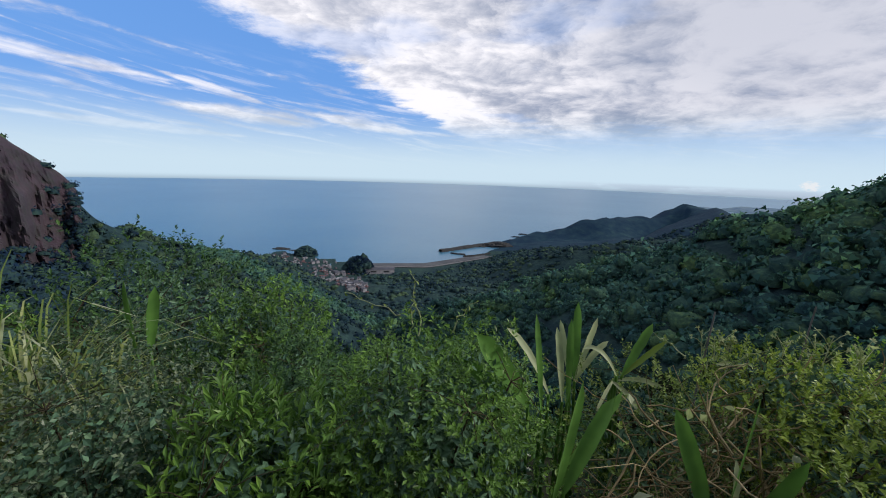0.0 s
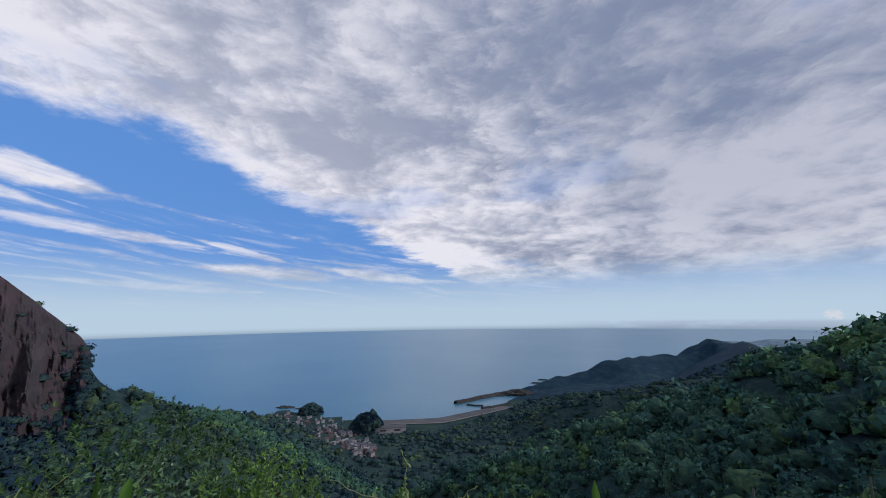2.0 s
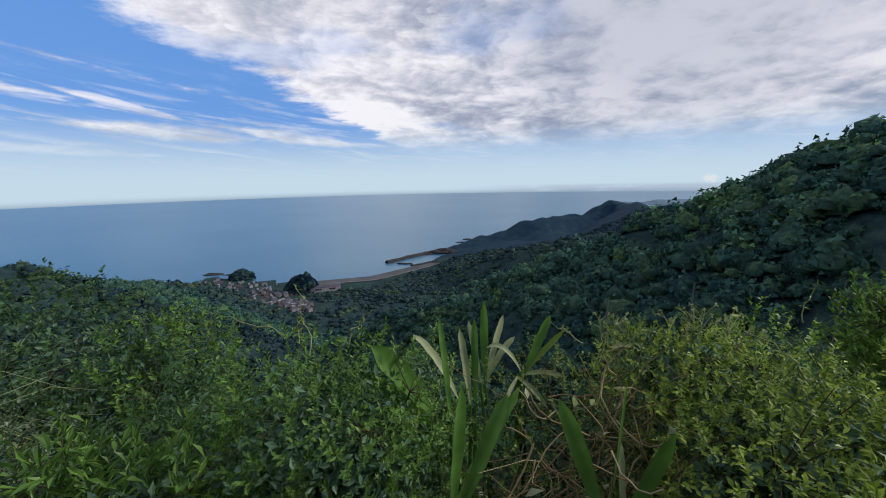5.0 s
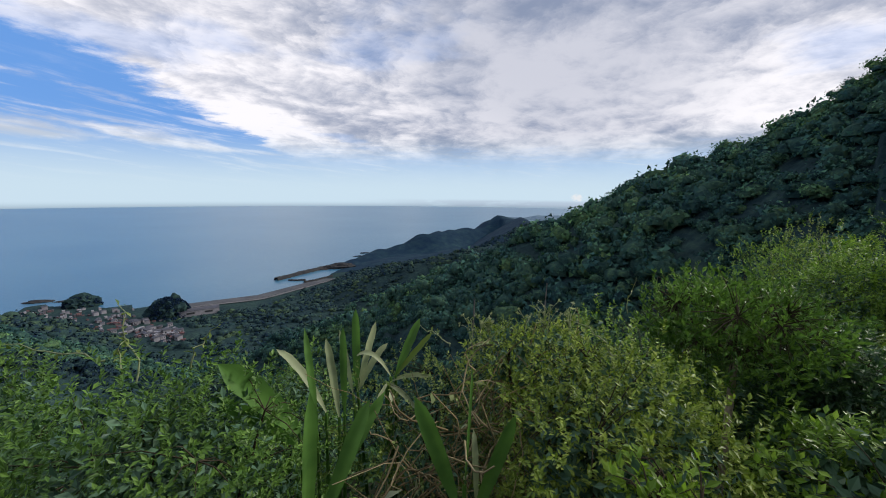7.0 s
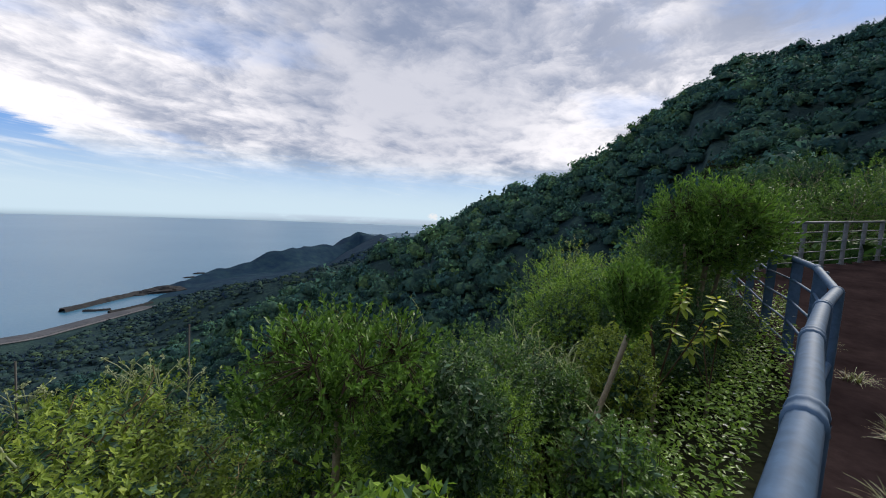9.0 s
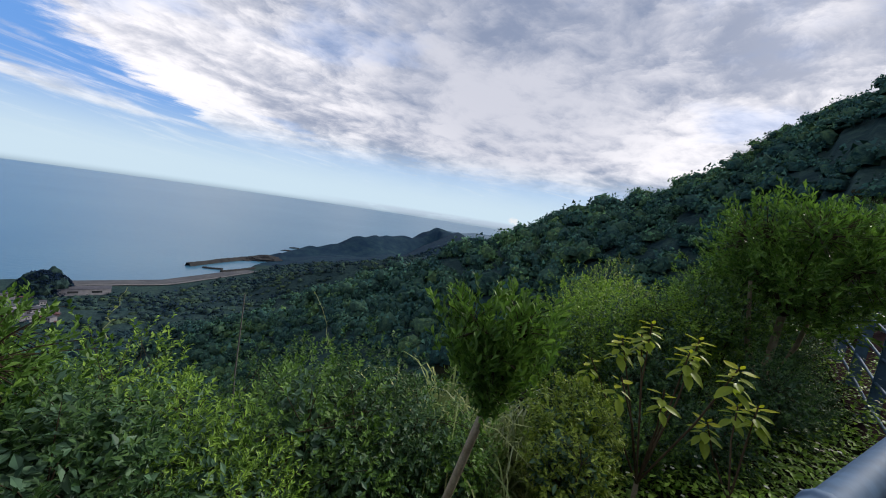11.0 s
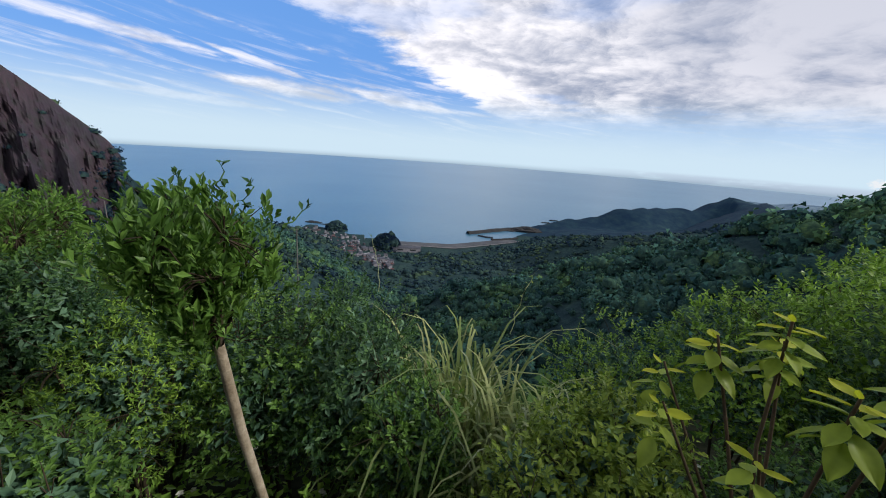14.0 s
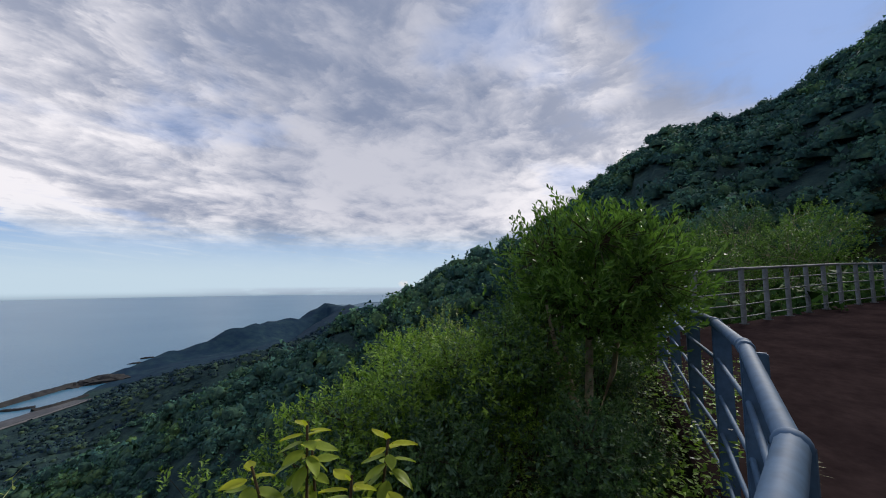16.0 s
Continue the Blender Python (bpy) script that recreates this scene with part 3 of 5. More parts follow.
def crowns(rng, x, y, z, rad, per, size, flat=0.85):
    """Arrays of many small leafy flaps that make up tree crowns standing at the given places."""
    n = len(x)
    d = unit(rng.normal(size=(n, per, 3)))
    d[..., 2] = np.abs(d[..., 2]) * 1.1 - 0.25
    d = unit(d)
    ph = rng.uniform(0, 6.28, size=(n, 1))
    lump = 1 + 0.28 * np.sin(d[..., 0] * 5 + ph) * np.sin(d[..., 1] * 5 + ph * 2) + rng.uniform(-0.16, 0.13, (n, per))
    c = np.stack([x, y, z], -1)[:, None] + d * (rad[:, None] * lump)[..., None] * np.array([0.95, 0.95, flat * 0.92])
    nrm = unit(d + rng.normal(size=d.shape) * 0.55)
    a = unit(np.cross(nrm, rng.normal(size=d.shape)))
    b = np.cross(nrm, a)
    s = (rad[:, None] * size * rng.uniform(0.6, 1.35, (n, per)))[..., None]
    q = np.stack([c - a * s * 0.8 - b * s * 0.5, c + a * s * 0.8 - b * s * 0.5, c + b * s - nrm * s * 0.3], 2)
    V = q.reshape(-1, 3)
    F = np.arange(len(V)).reshape(-1, 3)
    N = unit(d * np.array([1, 1, 1.3]) + rng.normal(size=d.shape) * 0.26)
    return V, F, np.repeat(N.reshape(-1, 3), 3, 0)


def crown_template(subdiv):
    bm = bmesh.new()
    bmesh.ops.create_icosphere(bm, subdivisions=subdiv, radius=1)
    low = [f for f in bm.faces if f.calc_center_median().z < -0.35]
    bmesh.ops.delete(bm, geom=low, context="FACES")
    bm.verts.index_update()
    V = np.array([v.co[:] for v in bm.verts])
    F = np.array([[v.index for v in f.verts] for f in bm.faces])
    bm.free()
    return V, F


def crown_bodies(rng, x, y, z, rad, subdiv, flat=0.85):
    """Uneven leafy masses under the flaps, one for each tree."""
    T, TF = crown_template(subdiv)
    n = len(x)
    ph = rng.uniform(0, 6.28, (n, 1, 3))
    t = T[None] * 3.1 + ph
    lump = 0.74 + 0.24 * np.sin(t[..., 0] * 1.7) * np.sin(t[..., 1] * 1.6 + t[..., 2]) + rng.uniform(-0.10, 0.09, (n, len(T)))
    yaw = rng.uniform(0, 6.28, n)
    ca, sa = np.cos(yaw)[:, None], np.sin(yaw)[:, None]
    X = T[None, :, 0] * ca - T[None, :, 1] * sa
    Y = T[None, :, 0] * sa + T[None, :, 1] * ca
    X, Y = X * rng.uniform(0.7, 1.35, (n, 1)), Y * rng.uniform(0.7, 1.35, (n, 1))
    P = np.stack([X, Y, np.broadcast_to(T[None, :, 2] * flat, X.shape)], -1) * (rad[:, None] * lump)[..., None] + np.stack([x, y, z], -1)[:, None]
    s = rad[:, None] * 0.09
    for k, (o1, o2) in enumerate(((1.1, 0.0), (2.6, 5.0))):
        q = P * o1 / np.median(rad) * 1.6
        P = P + (s / (1 + 0.6 * k))[..., None] * np.stack([vnoise(q[..., 1] + o2, q[..., 2], 3.0), vnoise(q[..., 2] + o2, q[..., 0], 7.0), 1.6 * vnoise(q[..., 0] + o2, q[..., 1], 11.0)], -1) * 2
    F = TF[None] + (np.arange(n) * len(T))[:, None, None]
    return P.reshape(-1, 3), F.reshape(-1, 3)


def in_clear(x, y):
    """Where no wood stands: path, beach, village, near planting, bare cliff."""
    rail = np.interp(x, RAIL_X, RAIL_Y)
    path = (y < rail + 0.3) & (y > rail - 3.9) & (x < 24) & (x > -9)
    coast = np.interp(x, COAST_X, COAST_Y)
    beach = (coast - y < 75) & (x > -420) & (x < 150)
    az = np.degrees(np.arctan2(x, y))
    r = np.hypot(x, y)
    cliff = (az > -82) & (az < -48.5) & (r > 100) & (r < 150)
    vx = np.interp(y, (440, 492, 545, 600, 640, 676), (-100, -128, -160, -205, -262, -318))
    town = (y > 432) & (y < 690) & (np.abs(x - vx) < 42)
    return path | beach | cliff | town | ((y > coast) & (r < 2000))


def set_tone(me, values):
    me.attributes.new("tone", "FLOAT", "POINT").data.foreach_set("value", np.asarray(values, np.float32))


def wood(name, label, seed, count, r0, r1, az0, az1, rad0, rad1, per, size, mat, lift=0.55, subdiv=0, flat=0.85, clumps=1):
    rng = np.random.default_rng(seed)
    r = np.sqrt(rng.uniform(r0 * r0, r1 * r1, count))
    a = np.radians(rng.uniform(az0, az1, count))
    x, y = r * np.sin(a), r * np.cos(a)
    ok = ~in_clear(x, y)
    x, y = x[ok], y[ok]
    z = terrain(x, y)
    ok = z > SEA + 1.0
    x, y, z = x[ok], y[ok], z[ok]
    rad = rad0 * (rad1 / rad0) ** rng.uniform(0, 1, len(x)) * (0.8 + 0.5 * (vnoise(x / 30, y / 30, 8.0) + 0.5))
    z = z + rad * rng.uniform(-0.3, 0.25, len(x))
    tone = np.clip(rng.normal(0.5, 0.24, len(x)) + 0.75 * vnoise(x / 38, y / 38, 17.0), 0, 1)
    if clumps > 1:
        d = rng.normal(size=(len(x), clumps, 3)) * np.array([0.42, 0.42, 0.26])
        d[:, 0] = 0
        x, y, z = ((c[:, None] + d[..., i] * rad[:, None]).ravel() for i, c in enumerate((x, y, z)))
        rad = (rad[:, None] * np.concatenate([np.full((len(rad), 1), 0.78), rng.uniform(0.36, 0.62, (len(rad), clumps - 1))], 1)).ravel()
        tone = np.clip(np.repeat(tone, clumps) + rng.normal(0, 0.06, len(x)), 0, 1)
    if subdiv:
        V, F = crown_bodies(rng, x, y, z + rad * lift, rad, subdiv, flat)
        me = array_mesh(name, V, F, M_CANOPY_HAZED if mat is M_FOREST_HAZED else (M_WOOD_SHADE_HAZE if mat is M_FOREST_SHADE_HAZE else mat), True)
        set_tone(me, np.repeat(tone, len(V) // len(x)))
        tagged(new(name, me), label, "forest", kind="stuff")
    V, F, N = crowns(rng, x, y, z + rad * lift, rad, per, size, flat)
    me = array_mesh(name, V, F, mat, True)
    me.normals_split_custom_set_from_vertices(N)
    set_tone(me, np.repeat(tone, len(V) // len(x)))
    tagged(new(name, me), label, "forest", kind="stuff")


def cliff_scrub():
    """Trees and scrub that climb the foot and the seaward end of the cliff."""
    rng = np.random.default_rng(31)
    X, Y, Z, A, S = CLIFF
    want = np.clip((A + 48.5) / 4.5, 0, 1) * np.clip(S * 1.3 + (A + 47) / 3.5, 0, 1) + np.clip((S - 0.72) / 0.25, 0, 1) * 0.8 + 0.018
    pick = rng.uniform(0, 1, X.shape) < want * 0.20
    x, y, z = X[pick], Y[pick], Z[pick]
    rad = rng.uniform(0.7, 1.9, len(x))
    # Scrub reuses the canopy and leaf colours that carry shade and haze.
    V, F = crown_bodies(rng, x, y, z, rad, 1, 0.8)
    tagged(new("forest", array_mesh("forest", V, F, M_CANOPY_SHADE_HAZE, True)), "dark scrub climbing the cliff", "forest", kind="stuff")
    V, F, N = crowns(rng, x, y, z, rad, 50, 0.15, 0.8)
    me = array_mesh("forest", V, F, M_FOREST_SHADE_HAZE, True)
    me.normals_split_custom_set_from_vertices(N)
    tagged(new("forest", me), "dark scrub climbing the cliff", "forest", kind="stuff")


cliff_scrub()
# Western woods wear the darker leaves to stand in for shade there.
wood("forest", "dense forest below the cliff, darkened in colour for shade", 33, 1300, 55, 200, -80, -6, 1.4, 3.8, 34, 0.18, M_FOREST_SHADE_HAZE, lift=0.36, subdiv=1, flat=0.8, clumps=3)
wood("forest", "dense dark green broadleaf forest on the hillsides", 3, 2700, 52, 205, -6, 60, 1.4, 4.2, 32, 0.19, M_FOREST_HAZED, lift=0.4, subdiv=1, flat=0.9, clumps=3)
wood("forest", "dense dark green broadleaf forest under the ridge", 5, 1500, 52, 175, 60, 112, 1.3, 3.4, 70, 0.15, M_FOREST_HAZED, lift=0.4, subdiv=1, flat=0.9, clumps=3)
wood("forest", "dense dark green forest in the valley", 7, 4200, 200, 360, -60, 60, 2.2, 5.0, 16, 0.22, M_FOREST_HAZED, lift=0.3, subdiv=1, flat=0.8, clumps=2)
wood("forest", "woods on far slopes above the coast, hazed blue in colour", 4, 5200, 330, 800, -46, 52, 3.0, 6.4, 12, 0.24, M_FOREST_SHADE_HAZE, lift=0.15, subdiv=1, flat=0.6)
wood("forest", "dark green trees on the nearer slopes", 8, 420, 46, 120, -6, 112, 1.3, 2.4, 34, 0.18, M_FOREST_HAZED, subdiv=1, flat=0.85, clumps=4)
wood("forest", "trees on the nearer western slope, shade put into their colour", 34, 300, 46, 120, -75, -6, 1.3, 2.4, 34, 0.18, M_FOREST_SHADE_HAZE, subdiv=1, flat=0.85, clumps=4)
# Scrub added on the unseen bank, to help keep light off the path.
wood("undergrowth", "leafy scrub on the unseen bank that shades the path", 9, 420, 5, 22, 100, 265, 0.6, 1.2, 90, 0.2, M_BUSHES, 0.5)
wood("undergrowth", "mixed green scrub covering the slope", 6, 2600, 9, 62, -75, 112, 0.5, 1.15, 84, 0.14, M_BUSHES, 0.35)


# ---- path and railing ----
def build_path():
    xs = np.arange(-8.0, 24.01, 0.25)
    ws = np.linspace(0.12, -3.8, 20)
    X, W = np.meshgrid(xs, ws, indexing="ij")
    Y = np.interp(X, RAIL_X, RAIL_Y) + W
    Z = path_z(X) + 0.012 * fbm(X * 1.1, Y * 1.1, 6.0, 4)
    n, k = X.shape
    i, j = np.meshgrid(np.arange(n - 1), np.arange(k - 1), indexing="ij")
    F = np.stack([i * k + j, i * k + j + 1, (i + 1) * k + j + 1, (i + 1) * k + j], -1).reshape(-1, 4)
    tagged(new("pavement", array_mesh("pavement", np.stack([X, Y, Z], -1).reshape(-1, 3), F, M_PATH, True)), "reddish-brown trodden soil path beside the railing", "path", kind="structure")


build_path()


def rail_point(x, h):
    return np.array([x, float(np.interp(x, RAIL_X, RAIL_Y)), float(path_z(np.array(x))) + h])


def railing(label, xs, mat, thick, thin, r_top, r_post, sides=12, plate=0.0):
    base = tagged(new("railing"), label, "railing")
    base.location = (xs[0], float(np.interp(xs[0], RAIL_X, RAIL_Y)), float(path_z(np.array(xs[0]))))
    off = np.array(base.location)

    def put(name, lines, s=sides, lab="", under=None):
        V, F = tubes(lines, s)
        return child(name, array_mesh(name, V, F, mat, True), under or base, lab)

    for x in xs:
        foot, top = rail_point(x, -0.15) - off, rail_point(x, 1.10) - off
        if plate and x > xs[0]:
            d = unit((rail_point(x + 0.1, 1) - rail_point(x - 0.1, 1)) * (1, 1, 0))
            bm = bmesh.new()
            bmesh.ops.create_cube(bm, size=1, matrix=Matrix.Translation((*(foot[:2] - np.array([-d[1], d[0]]) * (plate * 0.5 - 0.02)), (foot[2] + top[2]) / 2 - 0.02)) @ Matrix.Rotation(math.atan2(d[1], d[0]), 4, "Z") @ Matrix.Diagonal((0.034, plate, top[2] - foot[2], 1)))
            bmesh.ops.bevel(bm, geom=bm.edges[:], offset=0.006, segments=2, affect="EDGES")
            post = part("post", bm, mat, base, "flat plate post")
        else:
            post = put("post", [([foot, foot * 0.5 + top * 0.5, top], [r_post] * 3)])
        put("base_plate", [([foot + (0, 0, 0.148), foot + (0, 0, 0.164)], [r_post * 1.9] * 2)], under=post)
    for h in thick:
        for a, b in zip(xs, xs[1:]):
            p, q = rail_point(a, h) - off, rail_point(b, h) - off
            put("top_rail" if h > 1 else "middle_rail", [([p, p * 0.5 + q * 0.5, q], [r_top if h > 1 else r_top * 0.92] * 3)])
        for x in xs[1:-1]:
            p = rail_point(x, h) - off
            d = unit(rail_point(x + 0.1, h) - rail_point(x - 0.1, h))
            rr = r_top * 1.2
            put("collar", [([p - d * 0.05, p - d * 0.045, p - d * 0.02, p - d * 0.016, p + d * 0.02, p + d * 0.024, p + d * 0.045, p + d * 0.05],
                            [r_top, rr, rr, rr * 0.93, rr * 0.93, rr, rr, r_top])])
    for h in thin:
        for a, b in zip(xs, xs[1:]):
            p, q = rail_point(a, h) - off, rail_point(b, h) - off
            put("bar", [([p, p * 0.5 + q * 0.5, q], [0.013] * 3)], 8)


NEAR_POSTS = [5.22 - 0.93 * i for i in range(13, -1, -1)]
railing("light blue painted steel pipe railing beside the path", NEAR_POSTS, M_RAIL, (1.10, 0.55), (), 0.034, 0.042)
railing("light blue steel railing with thin bars at the bend", [5.20, 6.17, 7.1, 8.0, 8.95, 9.9], M_RAIL, (1.10,), (0.86, 0.62, 0.38, 0.14), 0.029, 0.042, plate=0.10)
railing("railing along the far path edge, paint paled as if lit", [9.95, 10.9, 11.8, 12.7, 13.6, 14.5, 15.4, 16.3, 17.2, 18.1, 19.0, 19.9, 20.8, 21.7, 22.6], M_RAIL_LIT, (1.10,), (0.86, 0.62, 0.38, 0.14), 0.028, 0.045)


def elbow():
    ob = tagged(new("rail_elbow"), "blue welded pipe elbow at the railing bend", "pipe elbow")
    ob.location = rail_point(5.21, 1.10)
    bm = bmesh.new()
    bmesh.ops.create_uvsphere(bm, u_segments=16, v_segments=10, radius=0.040)
    part("elbow", bm, M_RAIL, ob, smooth=True)


elbow()


# ---- near plants ----
def plant_base(name, x, y, label, category, group=""):
    ob = tagged(new(name), label, category, group)
    ob.location = (x, y, ground_at(x, y))
    return ob


def shrub(x, y, top, rad, n, leaf, mat, label, seed, width=0.46, squash=1.0, trunk=0.012, name="shrub", category="shrub", low=0.12, droop=0.15, stems=6):
    """A leafy shrub: stems and twigs from one base, and leaves set round the twig tips."""
    rng = np.random.default_rng(seed)
    base = plant_base(name, x, y, label, category)
    h = top - base.location.z
    crown_h = min(h * (1 - low), rad * 2.1 * squash)
    c = np.array([0, 0, h - crown_h * 0.5])
    per = 11
    big_leaf = leaf > 0.06 and y < 1.6 and x < 5.0
    leaf *= 0.74 if big_leaf else 0.64
    k = int(n * (1.85 if big_leaf else 2.8)) // per
    d = unit(rng.normal(size=(k, 3)))
    rr = (0.30 + 0.70 * rng.uniform(0, 1, k) ** 0.42) * (1 + 0.24 * lumps(d, seed) + rng.normal(size=k) * 0.07)
    tips = c + d * rr[:, None] * np.array([rad, rad, crown_h * 0.5]) * 0.96
    tips[:, 2] = np.maximum(tips[:, 2], 0.03)
    grow = unit(d * 0.8 + np.array([0, 0, 0.75]) + rng.normal(size=(k, 3)) * 0.35)
    lines = []
    forks = []
    for s in range(stems):
        a = rng.uniform(0, 6.28)
        out = np.array([math.cos(a), math.sin(a), 0]) * rad * rng.uniform(0.2, 0.65)
        top_p = c + out + (0, 0, crown_h * rng.uniform(-0.05, 0.25))
        st = np.array([math.cos(a) * 0.02, math.sin(a) * 0.02, -0.06])
        mid = st * 0.45 + top_p * 0.55 + rng.normal(size=3) * rad * 0.08 - out * 0.2
        w = trunk * rng.uniform(0.7, 1.1)
        lines.append(([st, st * 0.6 + mid * 0.4, mid, mid * 0.45 + top_p * 0.55, top_p], [w, w * 0.85, w * 0.7, w * 0.5, w * 0.28]))
        forks += [mid, mid * 0.5 + top_p * 0.5, top_p]
    forks = np.array(forks)
    near = np.argmin(((tips[:, None] - forks[None]) ** 2).sum(-1), 1)
    for t, f in list(zip(tips, forks[near]))[:: max(1, k // 70)]:
        lines.append(([f, f * 0.45 + t * 0.55 + (0, 0, 0.02), t], [trunk * 0.16, trunk * 0.12, trunk * 0.06]))
    V, F = tubes(lines, 5)
    child("stem", array_mesh("stem", V, F, M_TWIG if trunk < 0.018 else M_BARK, True), base)
    T, G = np.repeat(tips, per, 0), np.repeat(grow, per, 0)
    along = np.tile(np.linspace(-0.09, 0.015, per), k) * (leaf / 0.045)
    fan = rng.normal(size=T.shape)
    fan -= (fan * G).sum(1, keepdims=True) * G
    ax = unit(G * rng.uniform(0.35, 1.0, (len(T), 1)) + unit(fan) * 0.85 - np.array([0, 0, droop]))
    nrm = unit(G + np.array([0, 0, 0.5]) + rng.normal(size=T.shape) * 0.35)
    L = leaf * rng.uniform(0.55, 1.15, len(T))
    V, F = (leaf_arrays if big_leaf else small_leaves)(T + G * along[:, None], ax, nrm, L, L * width)
    child("foliage", array_mesh("foliage", V, F, mat), base)
    # Core of leaves coloured for shade, which also blocks light inside the shrub.
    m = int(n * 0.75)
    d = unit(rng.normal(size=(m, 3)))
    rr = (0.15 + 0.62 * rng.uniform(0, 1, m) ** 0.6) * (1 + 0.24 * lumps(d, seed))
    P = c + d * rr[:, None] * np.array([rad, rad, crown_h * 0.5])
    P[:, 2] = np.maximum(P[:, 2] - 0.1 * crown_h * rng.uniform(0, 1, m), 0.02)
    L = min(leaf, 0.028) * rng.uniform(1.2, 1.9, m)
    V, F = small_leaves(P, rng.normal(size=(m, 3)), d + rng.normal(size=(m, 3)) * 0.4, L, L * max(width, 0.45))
    child("inner_foliage", array_mesh("inner_foliage", V, F, M_INNER_SHADE), base, "inner leaves with bluish shade put into their colour")
    return base


def blade_mesh(name, base_p, tip, width, bend, mat, fold=0.16, seg=9, twist=0.0):
    """One long leaf: a folded blade that bows from its base to its tip."""
    b, t = np.asarray(base_p, float), np.asarray(tip, float)
    L = np.linalg.norm(t - b)
    s = np.linspace(0, 1, seg)
    line = b + (t - b) * s[:, None] + np.array([0, 0, 1.0]) * (bend * L * 4 * s * (1 - s))[:, None]
    d = unit(np.gradient(line, axis=0))
    side0 = unit(np.cross(unit(t - b), (math.cos(twist), math.sin(twist), 0.35)))
    side = unit(side0 - (d * side0).sum(1, keepdims=True) * d)
    up = np.cross(side, d)
    w = width * 0.5 * np.clip(1.62 * (s + 0.02) ** 0.6 * np.clip(1.0 - s, 0, 1) ** 0.42, 0.04, 1.1)
    wav = 1 + 0.07 * np.sin(s * 23 + L * 40)
    rows = [line - side * (w * wav)[:, None] + up * (w * fold * 2)[:, None], line - side * (w * 0.5)[:, None] + up * (w * fold * 0.8)[:, None], line,
            line + side * (w * 0.5)[:, None] + up * (w * fold * 0.8)[:, None], line + side * (w / wav)[:, None] + up * (w * fold * 2)[:, None]]
    V = np.stack(rows, 1).reshape(-1, 3)
    i, j = np.meshgrid(np.arange(seg - 1), np.arange(4), indexing="ij")
    F = np.stack([i * 5 + j, i * 5 + j + 1, (i + 1) * 5 + j + 1, (i + 1) * 5 + j], -1).reshape(-1, 4)
    return array_mesh(name, V, F, mat, True)


def blade_plant(x, y, label, blades, category="plant", name="ginger_plant"):
    """Upright plant of long broad leaves; each leaf is (base, tip, width, bend, material)."""
    base = plant_base(name, x, y, label, category)
    o = np.array(base.location)
    for i, (b, t, w, bend, mat) in enumerate(blades):
        foot = np.array([b[0] * 0.6 + x * 0.4, b[1] * 0.6 + y * 0.4, ground_at(b[0], b[1]) - 0.03])
        V, F = tubes([([foot - o, (foot + np.array(b)) / 2 - o + (0.01, 0, 0.02), np.array(b) - o], [0.011, 0.009, 0.006])], 6)
        child("stalk", array_mesh("stalk", V, F, M_BLADE, True), base)
        child("leaf", blade_mesh("leaf", np.array(b) - o, np.array(t) - o, w, bend, mat, twist=-1.57 + 0.55 * math.sin(i * 2.3 + x * 5)), base)
    return base


def grass_clump(x, y, height, spread, n, label, seed, mats=(M_GRASS, M_STRAW), share=0.3, width=0.012, name="grass_clump", lean=(0, 0), arch=0.42):
    rng = np.random.default_rng(seed)
    base = plant_base(name, x, y, label, "grass")
    for mi, mat in enumerate(mats):
        k = int(n * ((1 - share) if mi == 0 else share))
        seg = 8
        a = rng.uniform(0, 6.28, k)
        H = height * rng.uniform(0.45, 1.1, k)
        out = spread * rng.uniform(0.25, 1.1, k)
        s = np.linspace(0, 1, seg)
        foot = rng.normal(size=(k, 2)) * spread * 0.16
        bendp = rng.uniform(1.2, 2.4, k)
        hx = foot[:, 0:1] + (np.cos(a) * out + lean[0])[:, None] * s[None] ** bendp[:, None]
        hy = foot[:, 1:2] + (np.sin(a) * out + lean[1])[:, None] * s[None] ** bendp[:, None]
        hz = H[:, None] * (s[None] - (arch * rng.uniform(0.3, 1.4, k))[:, None] * s[None] ** 3.4) - 0.03
        P = np.stack([hx, hy, hz], -1)
        sd = np.stack([-np.sin(a), np.cos(a), np.zeros(k)], -1)[:, None]
        w = (width * rng.uniform(0.6, 1.2, k))[:, None, None] * np.clip(1.15 - s, 0.06, 0.8)[None, :, None]
        V = np.stack([P - sd * w, P + sd * w], 2).reshape(-1, 3)
        i, j = np.meshgrid(np.arange(k), np.arange(seg - 1), indexing="ij")
        o = i * seg * 2 + j * 2
        F = np.stack([o, o + 1, o + 3, o + 2], -1).reshape(-1, 4)
        child("dry_tuft" if mi else "green_tuft", array_mesh("tuft", V, F, mat, True), base, "dry straw-coloured blades" if mi else "")
    return base


